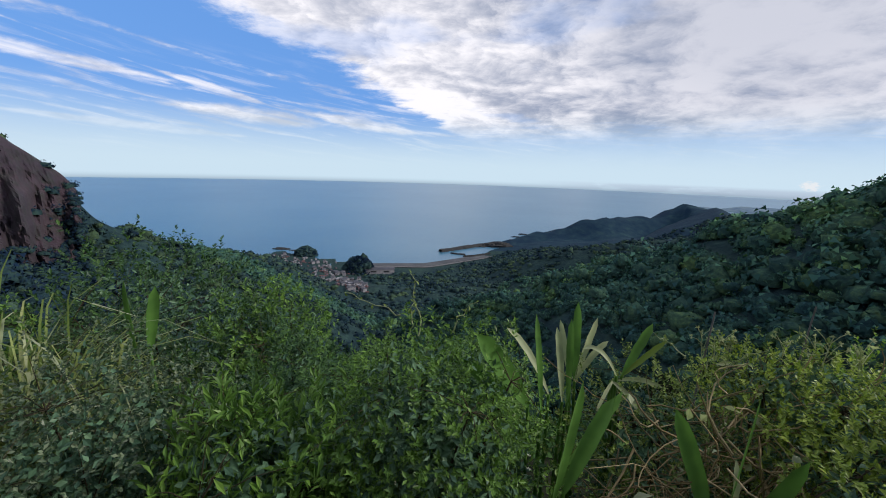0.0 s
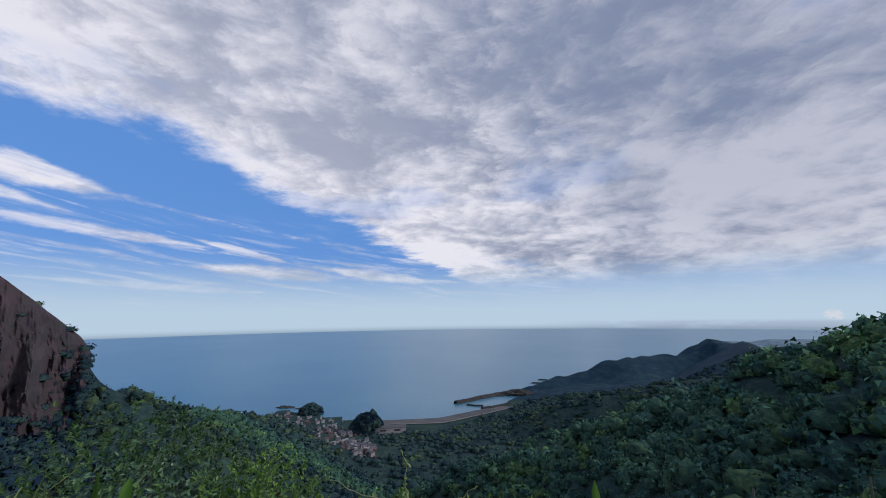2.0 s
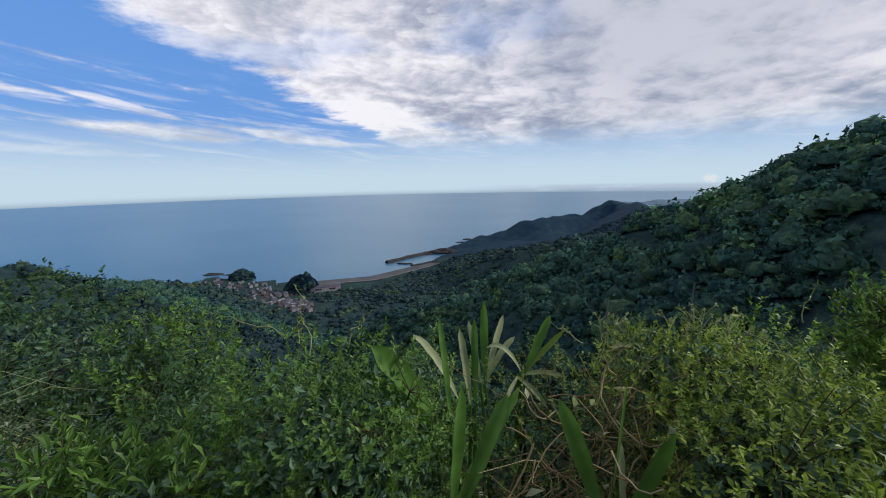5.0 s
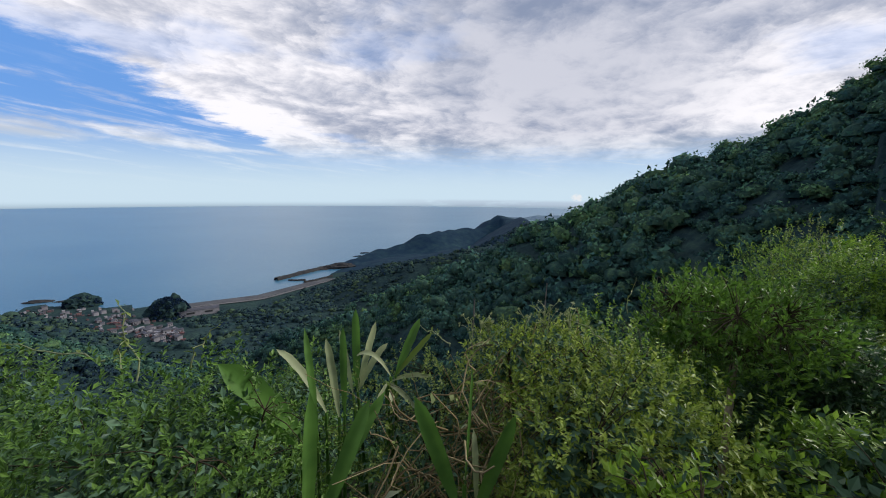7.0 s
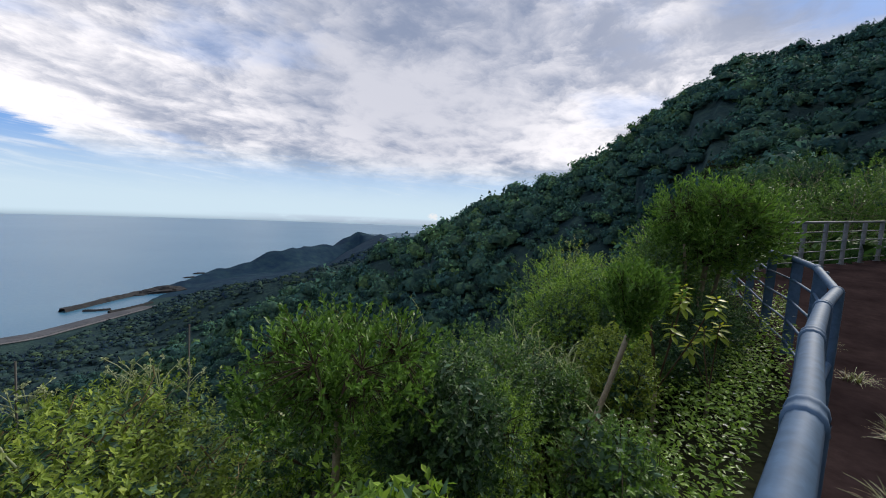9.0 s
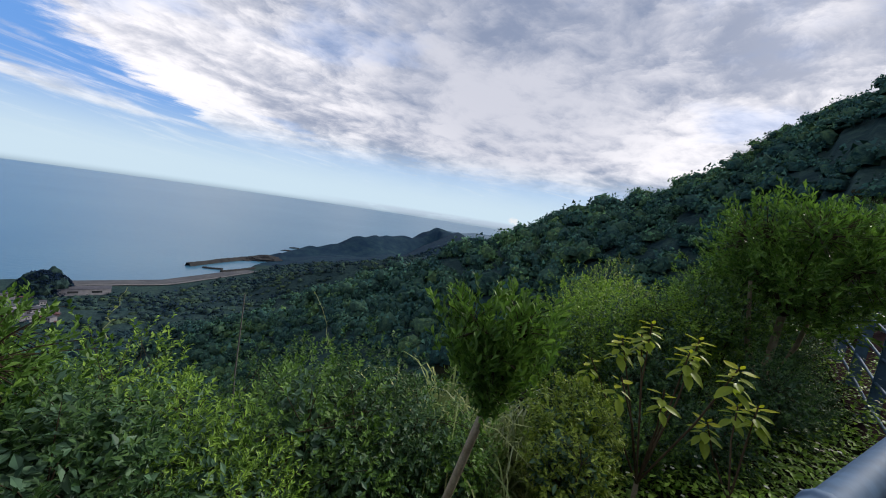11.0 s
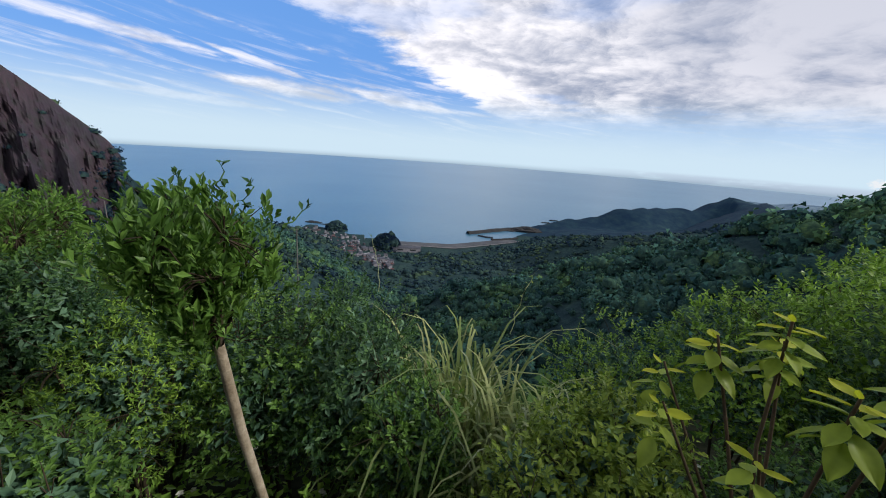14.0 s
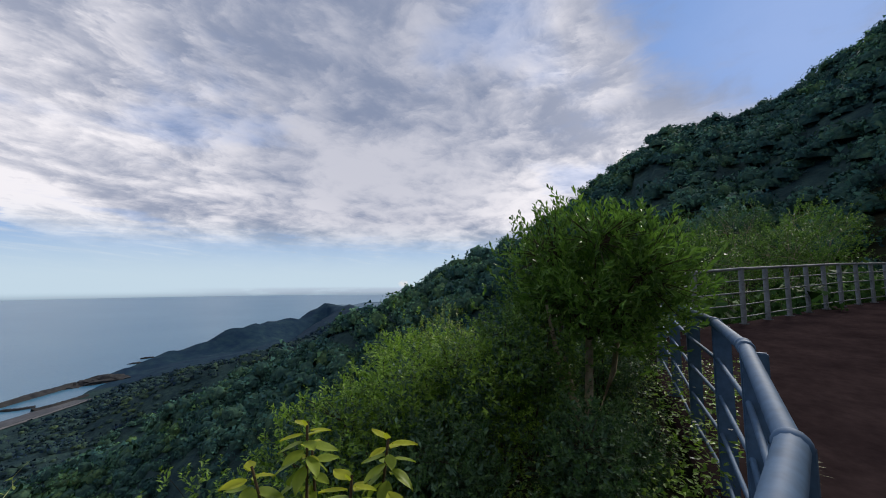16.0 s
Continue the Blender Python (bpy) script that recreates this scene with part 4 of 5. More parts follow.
def broad_leaf_mesh(name, L, W, droop, mat, seg=6):
    """A broad pointed leaf with a sunken middle vein and raised panels beside it."""
    s = np.linspace(0, 1, seg + 1)
    w = W * 0.5 * np.sin(np.pi * np.clip(s * 0.97 + 0.02, 0, 1)) ** 0.8 * (1.12 - 0.35 * s)
    V = []
    for c in (-1, -0.5, 0, 0.5, 1):
        zz = -droop * L * s ** 2 + abs(c) * W * 0.16 - (0.05 * W * (abs(c) > 0.9)) + 0.012 * W * np.sin(s * 34) * (abs(c) > 0.2)
        V.append(np.stack([c * w, s * L, zz], -1))
    V = np.stack(V, 1).reshape(-1, 3)
    i, j = np.meshgrid(np.arange(seg), np.arange(4), indexing="ij")
    F = np.stack([i * 5 + j, i * 5 + j + 1, (i + 1) * 5 + j + 1, (i + 1) * 5 + j], -1).reshape(-1, 4)
    return array_mesh(name, V, F, mat, True)


BROAD = [broad_leaf_mesh("leaf", 0.15, 0.085, 0.22, M_BROAD), broad_leaf_mesh("leaf", 0.13, 0.076, 0.12, M_BROADY), broad_leaf_mesh("leaf", 0.17, 0.098, 0.40, M_BROAD), broad_leaf_mesh("leaf", 0.08, 0.042, -0.05, M_BROADY)]


def broad_plant(x, y, heads, label, seed, scale=1.0):
    """A sapling with whorls of large leaves at the ends of bare reddish branches."""
    rng = np.random.default_rng(seed)
    base = plant_base("broadleaf_sapling", x, y, label, "sapling")
    o = np.array(base.location)
    fork = np.array([0, 0, 0.0]) + (0, 0, 0.32 * (heads[0][2] - o[2]))
    V, F = tubes([([(0, 0, -0.05), fork * 0.5 + (0.01, 0, 0), fork], [0.019, 0.017, 0.014])], 7)
    child("stem", array_mesh("stem", V, F, M_BARK, True), base)
    for hd in heads:
        p = np.array(hd[:3]) - o
        V, F = tubes([([fork, fork * 0.4 + p * 0.6 + rng.normal(size=3) * 0.02, p], [0.006, 0.005, 0.0035])], 6)
        branch = child("branch", array_mesh("branch", V, F, M_BRANCH, True), base)
        n = hd[3] if len(hd) > 3 else 15
        for i in range(n):
            f = i / n
            kind = 1 if f > 0.6 else (2 if f < 0.3 else 0)
            if f > 0.88:
                kind = 3
            ob = new("leaf", BROAD[kind])
            ob.parent = branch
            yaw = math.degrees(2.4 * i + rng.uniform(-0.3, 0.3))
            tilt = -22 + 42 * f ** 1.3 + rng.uniform(-10, 10) + (25 if f > 0.9 else 0)
            ob.matrix_basis = Matrix.Translation(p + np.array([0, 0, -0.13 * (1 - f) ** 1.0])) @ pose(0, 0, 0, 0, 0, yaw) @ pose(0, 0.01, 0, tilt, rng.uniform(-15, 15), 0) @ Matrix.Scale(scale * rng.uniform(0.8, 1.15), 4)
    return base


def small_tree(x, y, fork_at, crown_c, rx, rz, n, leaf, mat, label, seed, trunk_r, limbs=6, width=0.36, lean=(0, 0), upward=0.9, forks=(), uneven=1.0, funnel=0.0):
    rng = np.random.default_rng(seed)
    base = plant_base("tree", x, y, label, "tree")
    o = np.array(base.location)
    fk, c = np.array(fork_at) - o, np.array(crown_c) - o
    lines = [([(0, 0, -0.08), (fk[0] * 0.2 + lean[0], fk[1] * 0.2 + lean[1], fk[2] * 0.35), fk * 0.75 + np.array([lean[0] * 0.6, lean[1] * 0.6, 0]), fk], [trunk_r * 1.15, trunk_r, trunk_r * 0.92, trunk_r * 0.85])]
    for fx, fy, fz in forks:
        e = np.array((fx, fy, fz)) - o
        s0 = fk * 0.3
        lines.append(([s0, s0 * 0.5 + e * 0.5 + (e[0] * 0.15, e[1] * 0.15, -0.05), e], [trunk_r * 0.8, trunk_r * 0.65, trunk_r * 0.4]))
    V, F = tubes(lines, 9)
    V += 0.05 * trunk_r * np.sin(V[:, [1, 2, 0]] * 160)
    child("trunk", array_mesh("trunk", V, F, M_BARK, True), base, "pale bare slightly crooked trunk")
    per = 10
    k = n // per
    d = unit(rng.normal(size=(k, 3)))
    rr = (0.25 + 0.75 * rng.uniform(0, 1, k) ** 0.5) * (1 + uneven * (0.22 * lumps(d, seed) + rng.normal(size=k) * 0.09))
    tips = c + d * rr[:, None] * np.array([rx, rx, rz])
    tips[:, :2] = c[:2] + (tips[:, :2] - c[:2]) * (1 + funnel * (tips[:, 2:3] - c[2]) / rz)
    lines, ends = [], []
    for i in range(limbs):
        a = 2 * np.pi * i / limbs + rng.uniform(-0.3, 0.3)
        e = c + np.array([math.cos(a) * rx * 0.55, math.sin(a) * rx * 0.55, rz * rng.uniform(-0.2, 0.5)])
        m = fk * 0.5 + e * 0.5 + np.array([0, 0, -0.03])
        lines.append(([fk, m, e], [trunk_r * 0.5, trunk_r * 0.3, trunk_r * 0.12]))
        ends += [m, e]
    ends = np.array(ends)
    nearest = np.argmin(((tips[:, None] - ends[None]) ** 2).sum(-1), 1)
    for t, f in list(zip(tips, ends[nearest]))[::2]:
        lines.append(([f, f * 0.5 + t * 0.5 + (0, 0, 0.01), t], [trunk_r * 0.14, trunk_r * 0.1, trunk_r * 0.05]))
    V, F = tubes(lines, 5)
    child("branch_frame", array_mesh("branch_frame", V, F, M_TWIG, True), base)
    grow = unit(d * 0.6 + np.array([0, 0, upward]) + rng.normal(size=(k, 3)) * 0.35)
    T, G = np.repeat(tips, per, 0), np.repeat(grow, per, 0)
    along = np.tile(np.linspace(-0.1, 0.02, per), k) * (leaf / 0.05)
    fan = rng.normal(size=T.shape)
    ax = unit(G + unit(fan - (fan * G).sum(1, keepdims=True) * G) * 0.7)
    L = leaf * rng.uniform(0.6, 1.15, len(T))
    V, F = leaf_arrays(T + G * along[:, None], ax, unit(G + rng.normal(size=T.shape) * 0.5), L, L * width)
    child("crown", array_mesh("crown", V, F, mat), base)
    return base


# stretch by the start of the walk
shrub(0.0, 1.16, 1.06, 0.44, 6200, 0.034, M_MID, "bright green dense small-leaved shrub with vines on top", 11)
shrub(-0.56, 1.0, 0.90, 0.36, 2200, 0.075, M_MID, "fresh green shrub with upright lance-shaped leaves", 12, width=0.26, droop=-0.25)
shrub(-1.15, 1.12, 1.0, 0.52, 6000, 0.030, M_GREY, "dull green shrub with many small pale-edged leaves", 13, width=0.55)
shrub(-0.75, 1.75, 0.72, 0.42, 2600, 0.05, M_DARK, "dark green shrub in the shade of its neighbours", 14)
shrub(-1.25, 2.6, 0.74, 0.55, 3200, 0.06, M_MID, "green shrub on the edge of the slope", 15)
shrub(-2.05, 2.5, 1.13, 0.75, 3600, 0.06, M_DARK, "tall rounded dark green shrub behind pampas grass", 16)
shrub(-2.5, 1.3, 1.15, 0.7, 3600, 0.05, M_MID, "dull green shrub under long grass", 17)
shrub(-0.45, 2.3, 0.40, 0.5, 2600, 0.05, M_MID, "low green shrub on the slope", 18)
shrub(0.35, 2.3, 0.52, 0.5, 2400, 0.05, M_MID, "low tangled dull green shrub on the slope", 19)
shrub(0.85, 1.25, 0.90, 0.40, 3200, 0.027, M_YELLOW, "tangled vine thicket with dry stalks", 20, width=0.5)
shrub(1.45, 1.35, 0.92, 0.5, 5200, 0.029, M_YELLOW, "yellow-green thicket of small leaves", 21, width=0.5)
shrub(1.28, 1.12, 0.97, 0.32, 1700, 0.032, M_OLIVE, "lime green vine leaves draped over the thicket", 27, squash=0.45)
shrub(2.15, 1.5, 0.85, 0.5, 3000, 0.042, M_BRIGHT, "bright green rounded shrub on the slope edge", 22)
shrub(0.35, 0.75, 0.55, 0.36, 1600, 0.04, M_DARK, "low dark green groundcover shrub", 23)
shrub(-0.1, 0.7, 0.50, 0.32, 1300, 0.045, M_DARK, "low shaded shrub at the rail foot", 24)
shrub(-1.1, 0.45, 0.62, 0.4, 1800, 0.04, M_DARK, "low dark shrub at the rail foot", 25)
shrub(-2.0, 0.7, 0.85, 0.45, 2000, 0.045, M_MID, "green leafy shrub beside the railing", 26)
# stretch in the middle
shrub(1.22, 0.68, 1.08, 0.40, 7400, 0.031, M_OLIVE, "dense glossy green shrub with fine leaves", 31)
small_tree(1.74, 0.66, (1.86, 0.72, 0.90), (1.90, 0.78, 1.0), 0.33, 0.20, 9000, 0.025, M_MID, "small round-topped tree on a crooked pale stem", 32, 0.014, limbs=7, width=0.45, lean=(0.02, 0.0))
shrub(1.66, 0.30, 0.97, 0.26, 1900, 0.05, M_BRIGHT, "small shrub with fresh growth", 33)
shrub(1.72, 0.20, 1.02, 0.10, 260, 0.055, M_LIME, "lime green young shoots of a low shrub", 34)
shrub(0.98, 0.40, 0.98, 0.12, 240, 0.05, M_LIME, "lime green young shoots above a shrub", 35)
shrub(2.38, 0.86, 0.92, 0.38, 3600, 0.040, M_BRIGHT, "green upright shrub with narrow leaves", 36, width=0.3)
shrub(2.92, 0.95, 0.92, 0.42, 3600, 0.040, M_MID, "fresh green shrub on the slope edge", 37)
shrub(2.15, 0.22, 0.70, 0.28, 1600, 0.05, M_BRIGHT, "low green shrub beside the railing", 38, width=0.3)
shrub(2.52, 0.66, 0.84, 0.32, 2600, 0.034, M_BRIGHT, "feathery green shrub beside a tree", 39, width=0.3)
shrub(2.72, 0.18, 0.78, 0.22, 1500, 0.04, M_MID, "green shrub in the shade beside a young tree", 40)
shrub(2.22, 0.60, 1.06, 0.27, 3400, 0.036, M_DARK, "dense glossy dark green shrub between two small trees", 42)
shrub(3.02, 1.85, 0.55, 0.55, 2600, 0.05, M_DARK, "dark green shrub lower on the slope", 41)
# beyond the far railing
for i, (fx, fy, ft) in enumerate(((17.5, 1.6, 3.0), (20.0, 0.6, 3.6), (22.5, 1.8, 4.4), (23.5, -1.6, 4.2), (26.0, -0.2, 5.4), (27.0, -3.0, 5.2), (15.5, 2.6, 2.3))):
    shrub(fx, fy, ft, 1.7, 3000, 0.16, M_MID if i % 2 else M_DARK, "tall green bush beyond the far railing", 300 + i, trunk=0.03, droop=0.1)
# stretch by the young tree
shrub(6.7, 1.15, 1.0, 0.5, 2600, 0.05, M_BRIGHT, "fresh green shrub under a round-crowned tree", 151)
shrub(7.6, 1.35, 1.2, 0.6, 2600, 0.055, M_BRIGHT, "green shrub behind a round-crowned tree", 152)
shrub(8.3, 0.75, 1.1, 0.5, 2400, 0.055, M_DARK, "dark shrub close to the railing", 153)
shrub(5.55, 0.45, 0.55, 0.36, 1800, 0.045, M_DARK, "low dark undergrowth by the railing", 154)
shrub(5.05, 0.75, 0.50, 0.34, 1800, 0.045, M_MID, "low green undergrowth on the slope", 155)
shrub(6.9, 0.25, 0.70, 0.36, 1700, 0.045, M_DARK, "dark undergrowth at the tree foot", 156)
shrub(3.22, 0.98, 0.86, 0.42, 4200, 0.04, M_DARK, "dense dark green shrub behind a young tree", 51)
shrub(3.56, 0.80, 0.60, 0.26, 1900, 0.042, M_MID, "green shrub with fine twigs", 52)
shrub(4.28, 0.66, 0.72, 0.28, 3400, 0.05, M_OLIVE, "bright yellow-green rounded shrub", 53)
shrub(4.02, 0.52, 0.62, 0.22, 1300, 0.045, M_OLIVE, "low yellow-green shrub among grass", 54)
shrub(4.75, 1.75, 0.52, 0.5, 2600, 0.042, M_BRIGHT, "fresh green thicket on the slope edge", 55)
shrub(5.45, 1.65, 0.86, 0.5, 3000, 0.055, M_BRIGHT, "green thicket behind a broadleaf sapling", 56)
shrub(3.35, 0.25, 0.45, 0.25, 1300, 0.045, M_BRIGHT, "low herbage at the foot of a young tree", 57)
shrub(2.95, 0.12, 0.55, 0.2, 1000, 0.05, M_BRIGHT, "low fresh green shrub by the railing", 58, width=0.28)
shrub(6.1, 1.6, 1.10, 0.62, 3600, 0.07, M_BRIGHT, "fresh green shrub on the slope edge", 59)
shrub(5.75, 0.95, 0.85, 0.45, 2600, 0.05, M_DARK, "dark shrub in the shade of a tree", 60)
shrub(6.85, 2.1, 1.15, 0.8, 3600, 0.06, M_BRIGHT, "wide green shrub on the slope edge", 61)
shrub(7.8, 2.5, 1.15, 0.85, 3400, 0.06, M_YELLOW, "wide yellow-green shrub on the slope edge", 62)
shrub(6.35, 0.35, 0.85, 0.4, 2200, 0.05, M_DARK, "dark undergrowth against the railing", 63)
shrub(9.2, 1.4, 1.75, 0.95, 3600, 0.06, M_BRIGHT, "large green shrub beyond the railing", 64)
shrub(10.8, 1.2, 1.9, 0.95, 3400, 0.06, M_MID, "large green shrub beyond the railing", 65)
shrub(12.5, 1.2, 1.7, 0.9, 3000, 0.07, M_MID, "large green shrub beyond the railing bend", 66)
shrub(8.6, 3.4, 1.0, 1.0, 3000, 0.07, M_BRIGHT, "wide shrub lower on the slope", 67)
shrub(6.75, 0.98, 1.42, 0.5, 3200, 0.06, M_MID, "green shrub against a round-crowned tree", 161)
shrub(6.2, 1.12, 1.12, 0.42, 2600, 0.055, M_BRIGHT, "bright green shrub between sapling and tree", 162)
small_tree(3.17, 0.50, (3.18, 0.275, 0.975), (3.165, 0.255, 1.172), 0.145, 0.170, 4200, 0.030, M_MID, "young tree with a pale crooked trunk and upright leaves", 71, 0.0145, limbs=8, width=0.40, uneven=1.0, lean=(-0.02, 0.03), upward=1.3, funnel=0.55)
small_tree(7.2, 0.62, (7.1, 0.55, 1.02), (7.33, 0.55, 1.52), 0.80, 0.66, 15000, 0.075, M_MID, "round-crowned small tree growing through the railing", 72, 0.035, limbs=9, width=0.32, upward=0.5, forks=((6.75, 0.75, 1.3), (7.6, 0.4, 1.35), (7.3, 0.9, 1.3)))
broad_plant(4.66, 0.45, [(4.60, 0.53, 1.08), (4.49, 0.62, 0.97), (4.66, 0.60, 0.98, 12), (4.74, 0.34, 1.05), (4.60, 0.32, 1.0), (4.43, 0.74, 0.80, 9), (4.30, 0.48, 0.82, 9), (4.46, 0.34, 0.80, 10), (4.56, 0.10, 1.02)], "broadleaf sapling with yellow-green whorled leaves", 73, 0.50)
broad_plant(5.15, 0.15, [(5.1, 0.12, 0.72), (5.28, 0.25, 0.62), (5.0, 0.3, 0.55)], "low broadleaf sapling beside the railing", 74, 0.56)
grass_clump(-2.0, 1.6, 2.15, 0.80, 850, "tall arching pampas grass with pale blades", 81, mats=(M_PAMPAS, M_PALE), share=0.2, width=0.010, arch=1.15, lean=(0.25, -0.1))
grass_clump(3.74, 1.18, 1.72, 0.72, 1200, "arching grass clump, half green and half pale", 82, mats=(M_PAMPAS, M_GRASS), share=0.35, arch=1.3, width=0.013)
grass_clump(4.24, 0.98, 1.42, 0.50, 700, "arching green grass on the slope", 83, mats=(M_PAMPAS, M_PALE), share=0.2, arch=1.25, width=0.013)
grass_clump(3.98, 0.90, 1.38, 0.48, 700, "long grass between shrubs", 84, mats=(M_PAMPAS, M_PALE), share=0.25, arch=1.2, width=0.013)
grass_clump(-0.15, 0.80, 0.62, 0.16, 26, "few stiff pale reed blades", 85, share=0.4, width=0.012)
grass_clump(0.8, 1.0, 0.62, 0.35, 160, "dry tangled grass under vines", 86, mats=(M_STRAW, M_STRAW), share=0.4, width=0.007)
blade_plant(0.36, 1.1, "ginger plant with long upright broad green leaves", [
    ((0.35, 0.90, 0.60), (0.37, 0.84, 1.03), 0.052, 0.0, M_BLADE), ((0.40, 0.95, 0.58), (0.55, 1.02, 0.87), 0.055, 0.03, M_BLADE), ((0.38, 0.98, 0.55), (0.62, 1.10, 0.84), 0.05, 0.05, M_BLADE),
    ((0.36, 1.28, 0.65), (0.14, 1.23, 0.97), 0.095, 0.03, M_BLADE), ((0.34, 1.3, 0.60), (0.10, 1.32, 0.82), 0.07, 0.06, M_BLADE),
    ((0.42, 1.3, 0.62), (0.40, 1.42, 0.98), 0.034, 0.02, M_BLADE), ((0.5, 1.3, 0.66), (0.47, 1.36, 0.95), 0.035, 0.06, M_PALE), ((0.52, 1.3, 0.66), (0.54, 1.40, 0.97), 0.034, 0.05, M_BLADE),
    ((0.46, 1.35, 0.66), (0.30, 1.5, 0.88), 0.04, 0.12, M_PALE), ((0.30, 0.85, 0.42), (0.02, 0.86, 0.50), 0.05, 0.08, M_BLADE)])
blade_plant(0.69, 1.30, "ginger plant with partly withered pale leaves", [
    ((0.72, 1.30, 0.78), (0.84, 1.35, 0.98), 0.042, 0.03, M_BLADE), ((0.72, 1.30, 0.78), (0.88, 1.31, 0.93), 0.026, 0.02, M_YELLOW), ((0.70, 1.30, 0.78), (0.58, 1.36, 0.86), 0.024, 0.30, M_PALE),
    ((0.70, 1.30, 0.76), (0.86, 1.26, 0.76), 0.022, 0.12, M_PALE), ((0.68, 1.30, 0.76), (0.78, 1.22, 0.66), 0.024, 0.1, M_PALE), ((0.69, 1.30, 0.76), (0.60, 1.22, 0.68), 0.022, 0.1, M_PALE),
    ((0.60, 1.45, 0.66), (0.62, 1.55, 0.99), 0.045, 0.02, M_BLADE), ((0.60, 1.45, 0.66), (0.70, 1.52, 0.93), 0.04, 0.06, M_PALE), ((0.60, 1.45, 0.66), (0.74, 1.48, 0.84), 0.035, 0.12, M_PALE), ((0.58, 1.45, 0.66), (0.55, 1.56, 0.90), 0.03, 0.05, M_PALE)])
blade_plant(0.73, 0.80, "ginger plant with drooping dark green leaves", [
    ((0.74, 0.80, 0.62), (0.64, 0.87, 0.94), 0.055, 0.03, M_BLADE), ((0.78, 0.78, 0.58), (0.88, 0.74, 0.90), 0.052, 0.03, M_BLADE),
    ((0.75, 0.78, 0.70), (0.76, 0.77, 1.05), 0.018, 0.0, M_BLADE), ((0.70, 0.78, 0.60), (0.58, 0.70, 0.72), 0.05, 0.12, M_BLADE), ((0.76, 0.76, 0.60), (0.74, 0.62, 0.74), 0.05, 0.1, M_BLADE), ((0.80, 0.8, 0.60), (0.82, 0.86, 0.80), 0.03, 0.05, M_PALE)])
blade_plant(-1.45, 1.68, "pair of upright green spear leaves", [((-1.47, 1.66, 0.62), (-1.50, 1.68, 0.98), 0.06, 0.0, M_BLADE), ((-1.42, 1.68, 0.62), (-1.37, 1.70, 0.95), 0.06, 0.0, M_BLADE)])


def flowers(x0, x1, y0, y1, n, seed):
    """Low leafy herbs with small white flower heads, spread over a patch of the slope."""
    rng = np.random.default_rng(seed)
    x, y = rng.uniform(x0, x1, n), rng.uniform(y0, y1, n)
    z = terrain(x, y)
    h = rng.uniform(0.10, 0.42, n)
    pos = np.stack([x, y, z + h], -1)
    ax = unit(rng.normal(size=(n, 3)) * (1, 1, 0.4))
    up = unit(rng.normal(size=(n, 3)) * 0.35 + (0, 0, 1))
    L = rng.uniform(0.03, 0.06, n)
    V, F = leaf_arrays(pos, ax, up, L, L * 0.5)
    tagged(new("herbs", array_mesh("herbs", V, F, M_BRIGHT)), "low green herbs covering the slope under shrubs", "groundcover", kind="stuff")
    k = n // 45
    p = np.repeat(pos[:k] + (0, 0, 0.10), 5, 0)
    a = np.tile(np.arange(5) * 2 * np.pi / 5, k)
    V, F = leaf_arrays(p, np.stack([np.cos(a), np.sin(a), np.full(5 * k, 0.25)], -1), np.tile((0, 0, 1.0), (5 * k, 1)), 0.016, 0.012)
    tagged(new("flowers", array_mesh("flowers", V, F, M_FLOWER)), "tiny white flower heads among herbs", "flowers", kind="stuff")


flowers(2.0, 6.5, -0.2, 1.5, 9000, 91)
flowers(-2.6, 2.0, 0.2, 1.9, 7000, 92)


def sprays(spots, seed, mat, label, stem_mat=M_PALE):
    """Thin arching vine shoots with small side leaves standing above the shrubs."""
    rng = np.random.default_rng(seed)
    for (x, y, z, dx, dy, dz) in spots:
        base = tagged(new("vine_shoot"), label, "vine", "vine shoots above the shrubs")
        base.location = (x, y, z)
        s = np.linspace(0, 1, 9)
        P = np.stack([dx * s ** 1.4, dy * s ** 1.4, dz * (s - 0.15 * s ** 3) / 0.85], -1) + rng.normal(size=(9, 3)) * 0.006
        V, F = tubes([(P, 0.0028 * (1.1 - s * 0.75))], 5)
        child("stem", array_mesh("stem", V, F, stem_mat, True), base)
        k = 10
        t = rng.uniform(0.25, 1, k)
        pos = np.stack([np.interp(t, s, P[:, i]) for i in range(3)], -1)
        V, F = leaf_arrays(pos, rng.normal(size=(k, 3)) + (0, 0, 0.3), rng.normal(size=(k, 3)) * 0.3 + (0, 0, 1), rng.uniform(0.012, 0.03, k), 0.011)
        child("leaves", array_mesh("leaves", V, F, mat), base)


sprays([(-0.07, 1.28, 0.92, -0.03, 0.04, 0.24), (-0.1, 1.25, 0.95, 0.0, 0.05, 0.13), (-0.15, 1.3, 1.0, -0.22, 0.05, 0.07), (0.05, 1.3, 0.95, 0.1, 0.0, 0.12),
        (1.05, 1.3, 0.82, 0.02, 0.0, 0.14), (1.1, 1.28, 0.82, 0.1, -0.05, 0.13), (0.95, 1.3, 0.85, -0.1, 0.05, 0.1), (1.45, 1.3, 0.85, -0.06, 0.02, 0.14), (1.3, 1.2, 0.88, 0.12, 0.03, 0.1),
        (1.85, 0.8, 1.05, 0.1, 0.02, 0.12), (1.95, 0.78, 1.08, 0.16, -0.08, 0.04), (2.2, 1.45, 0.8, 0.05, 0.0, 0.2), (1.2, 0.7, 1.02, -0.08, 0.1, 0.1), (3.2, 1.7, 0.55, -0.1, 0.1, 0.35), (4.0, 1.45, 0.5, 0.12, 0.05, 0.35)], 101, M_YELLOW, "thin pale arching vine shoot with tiny leaves")
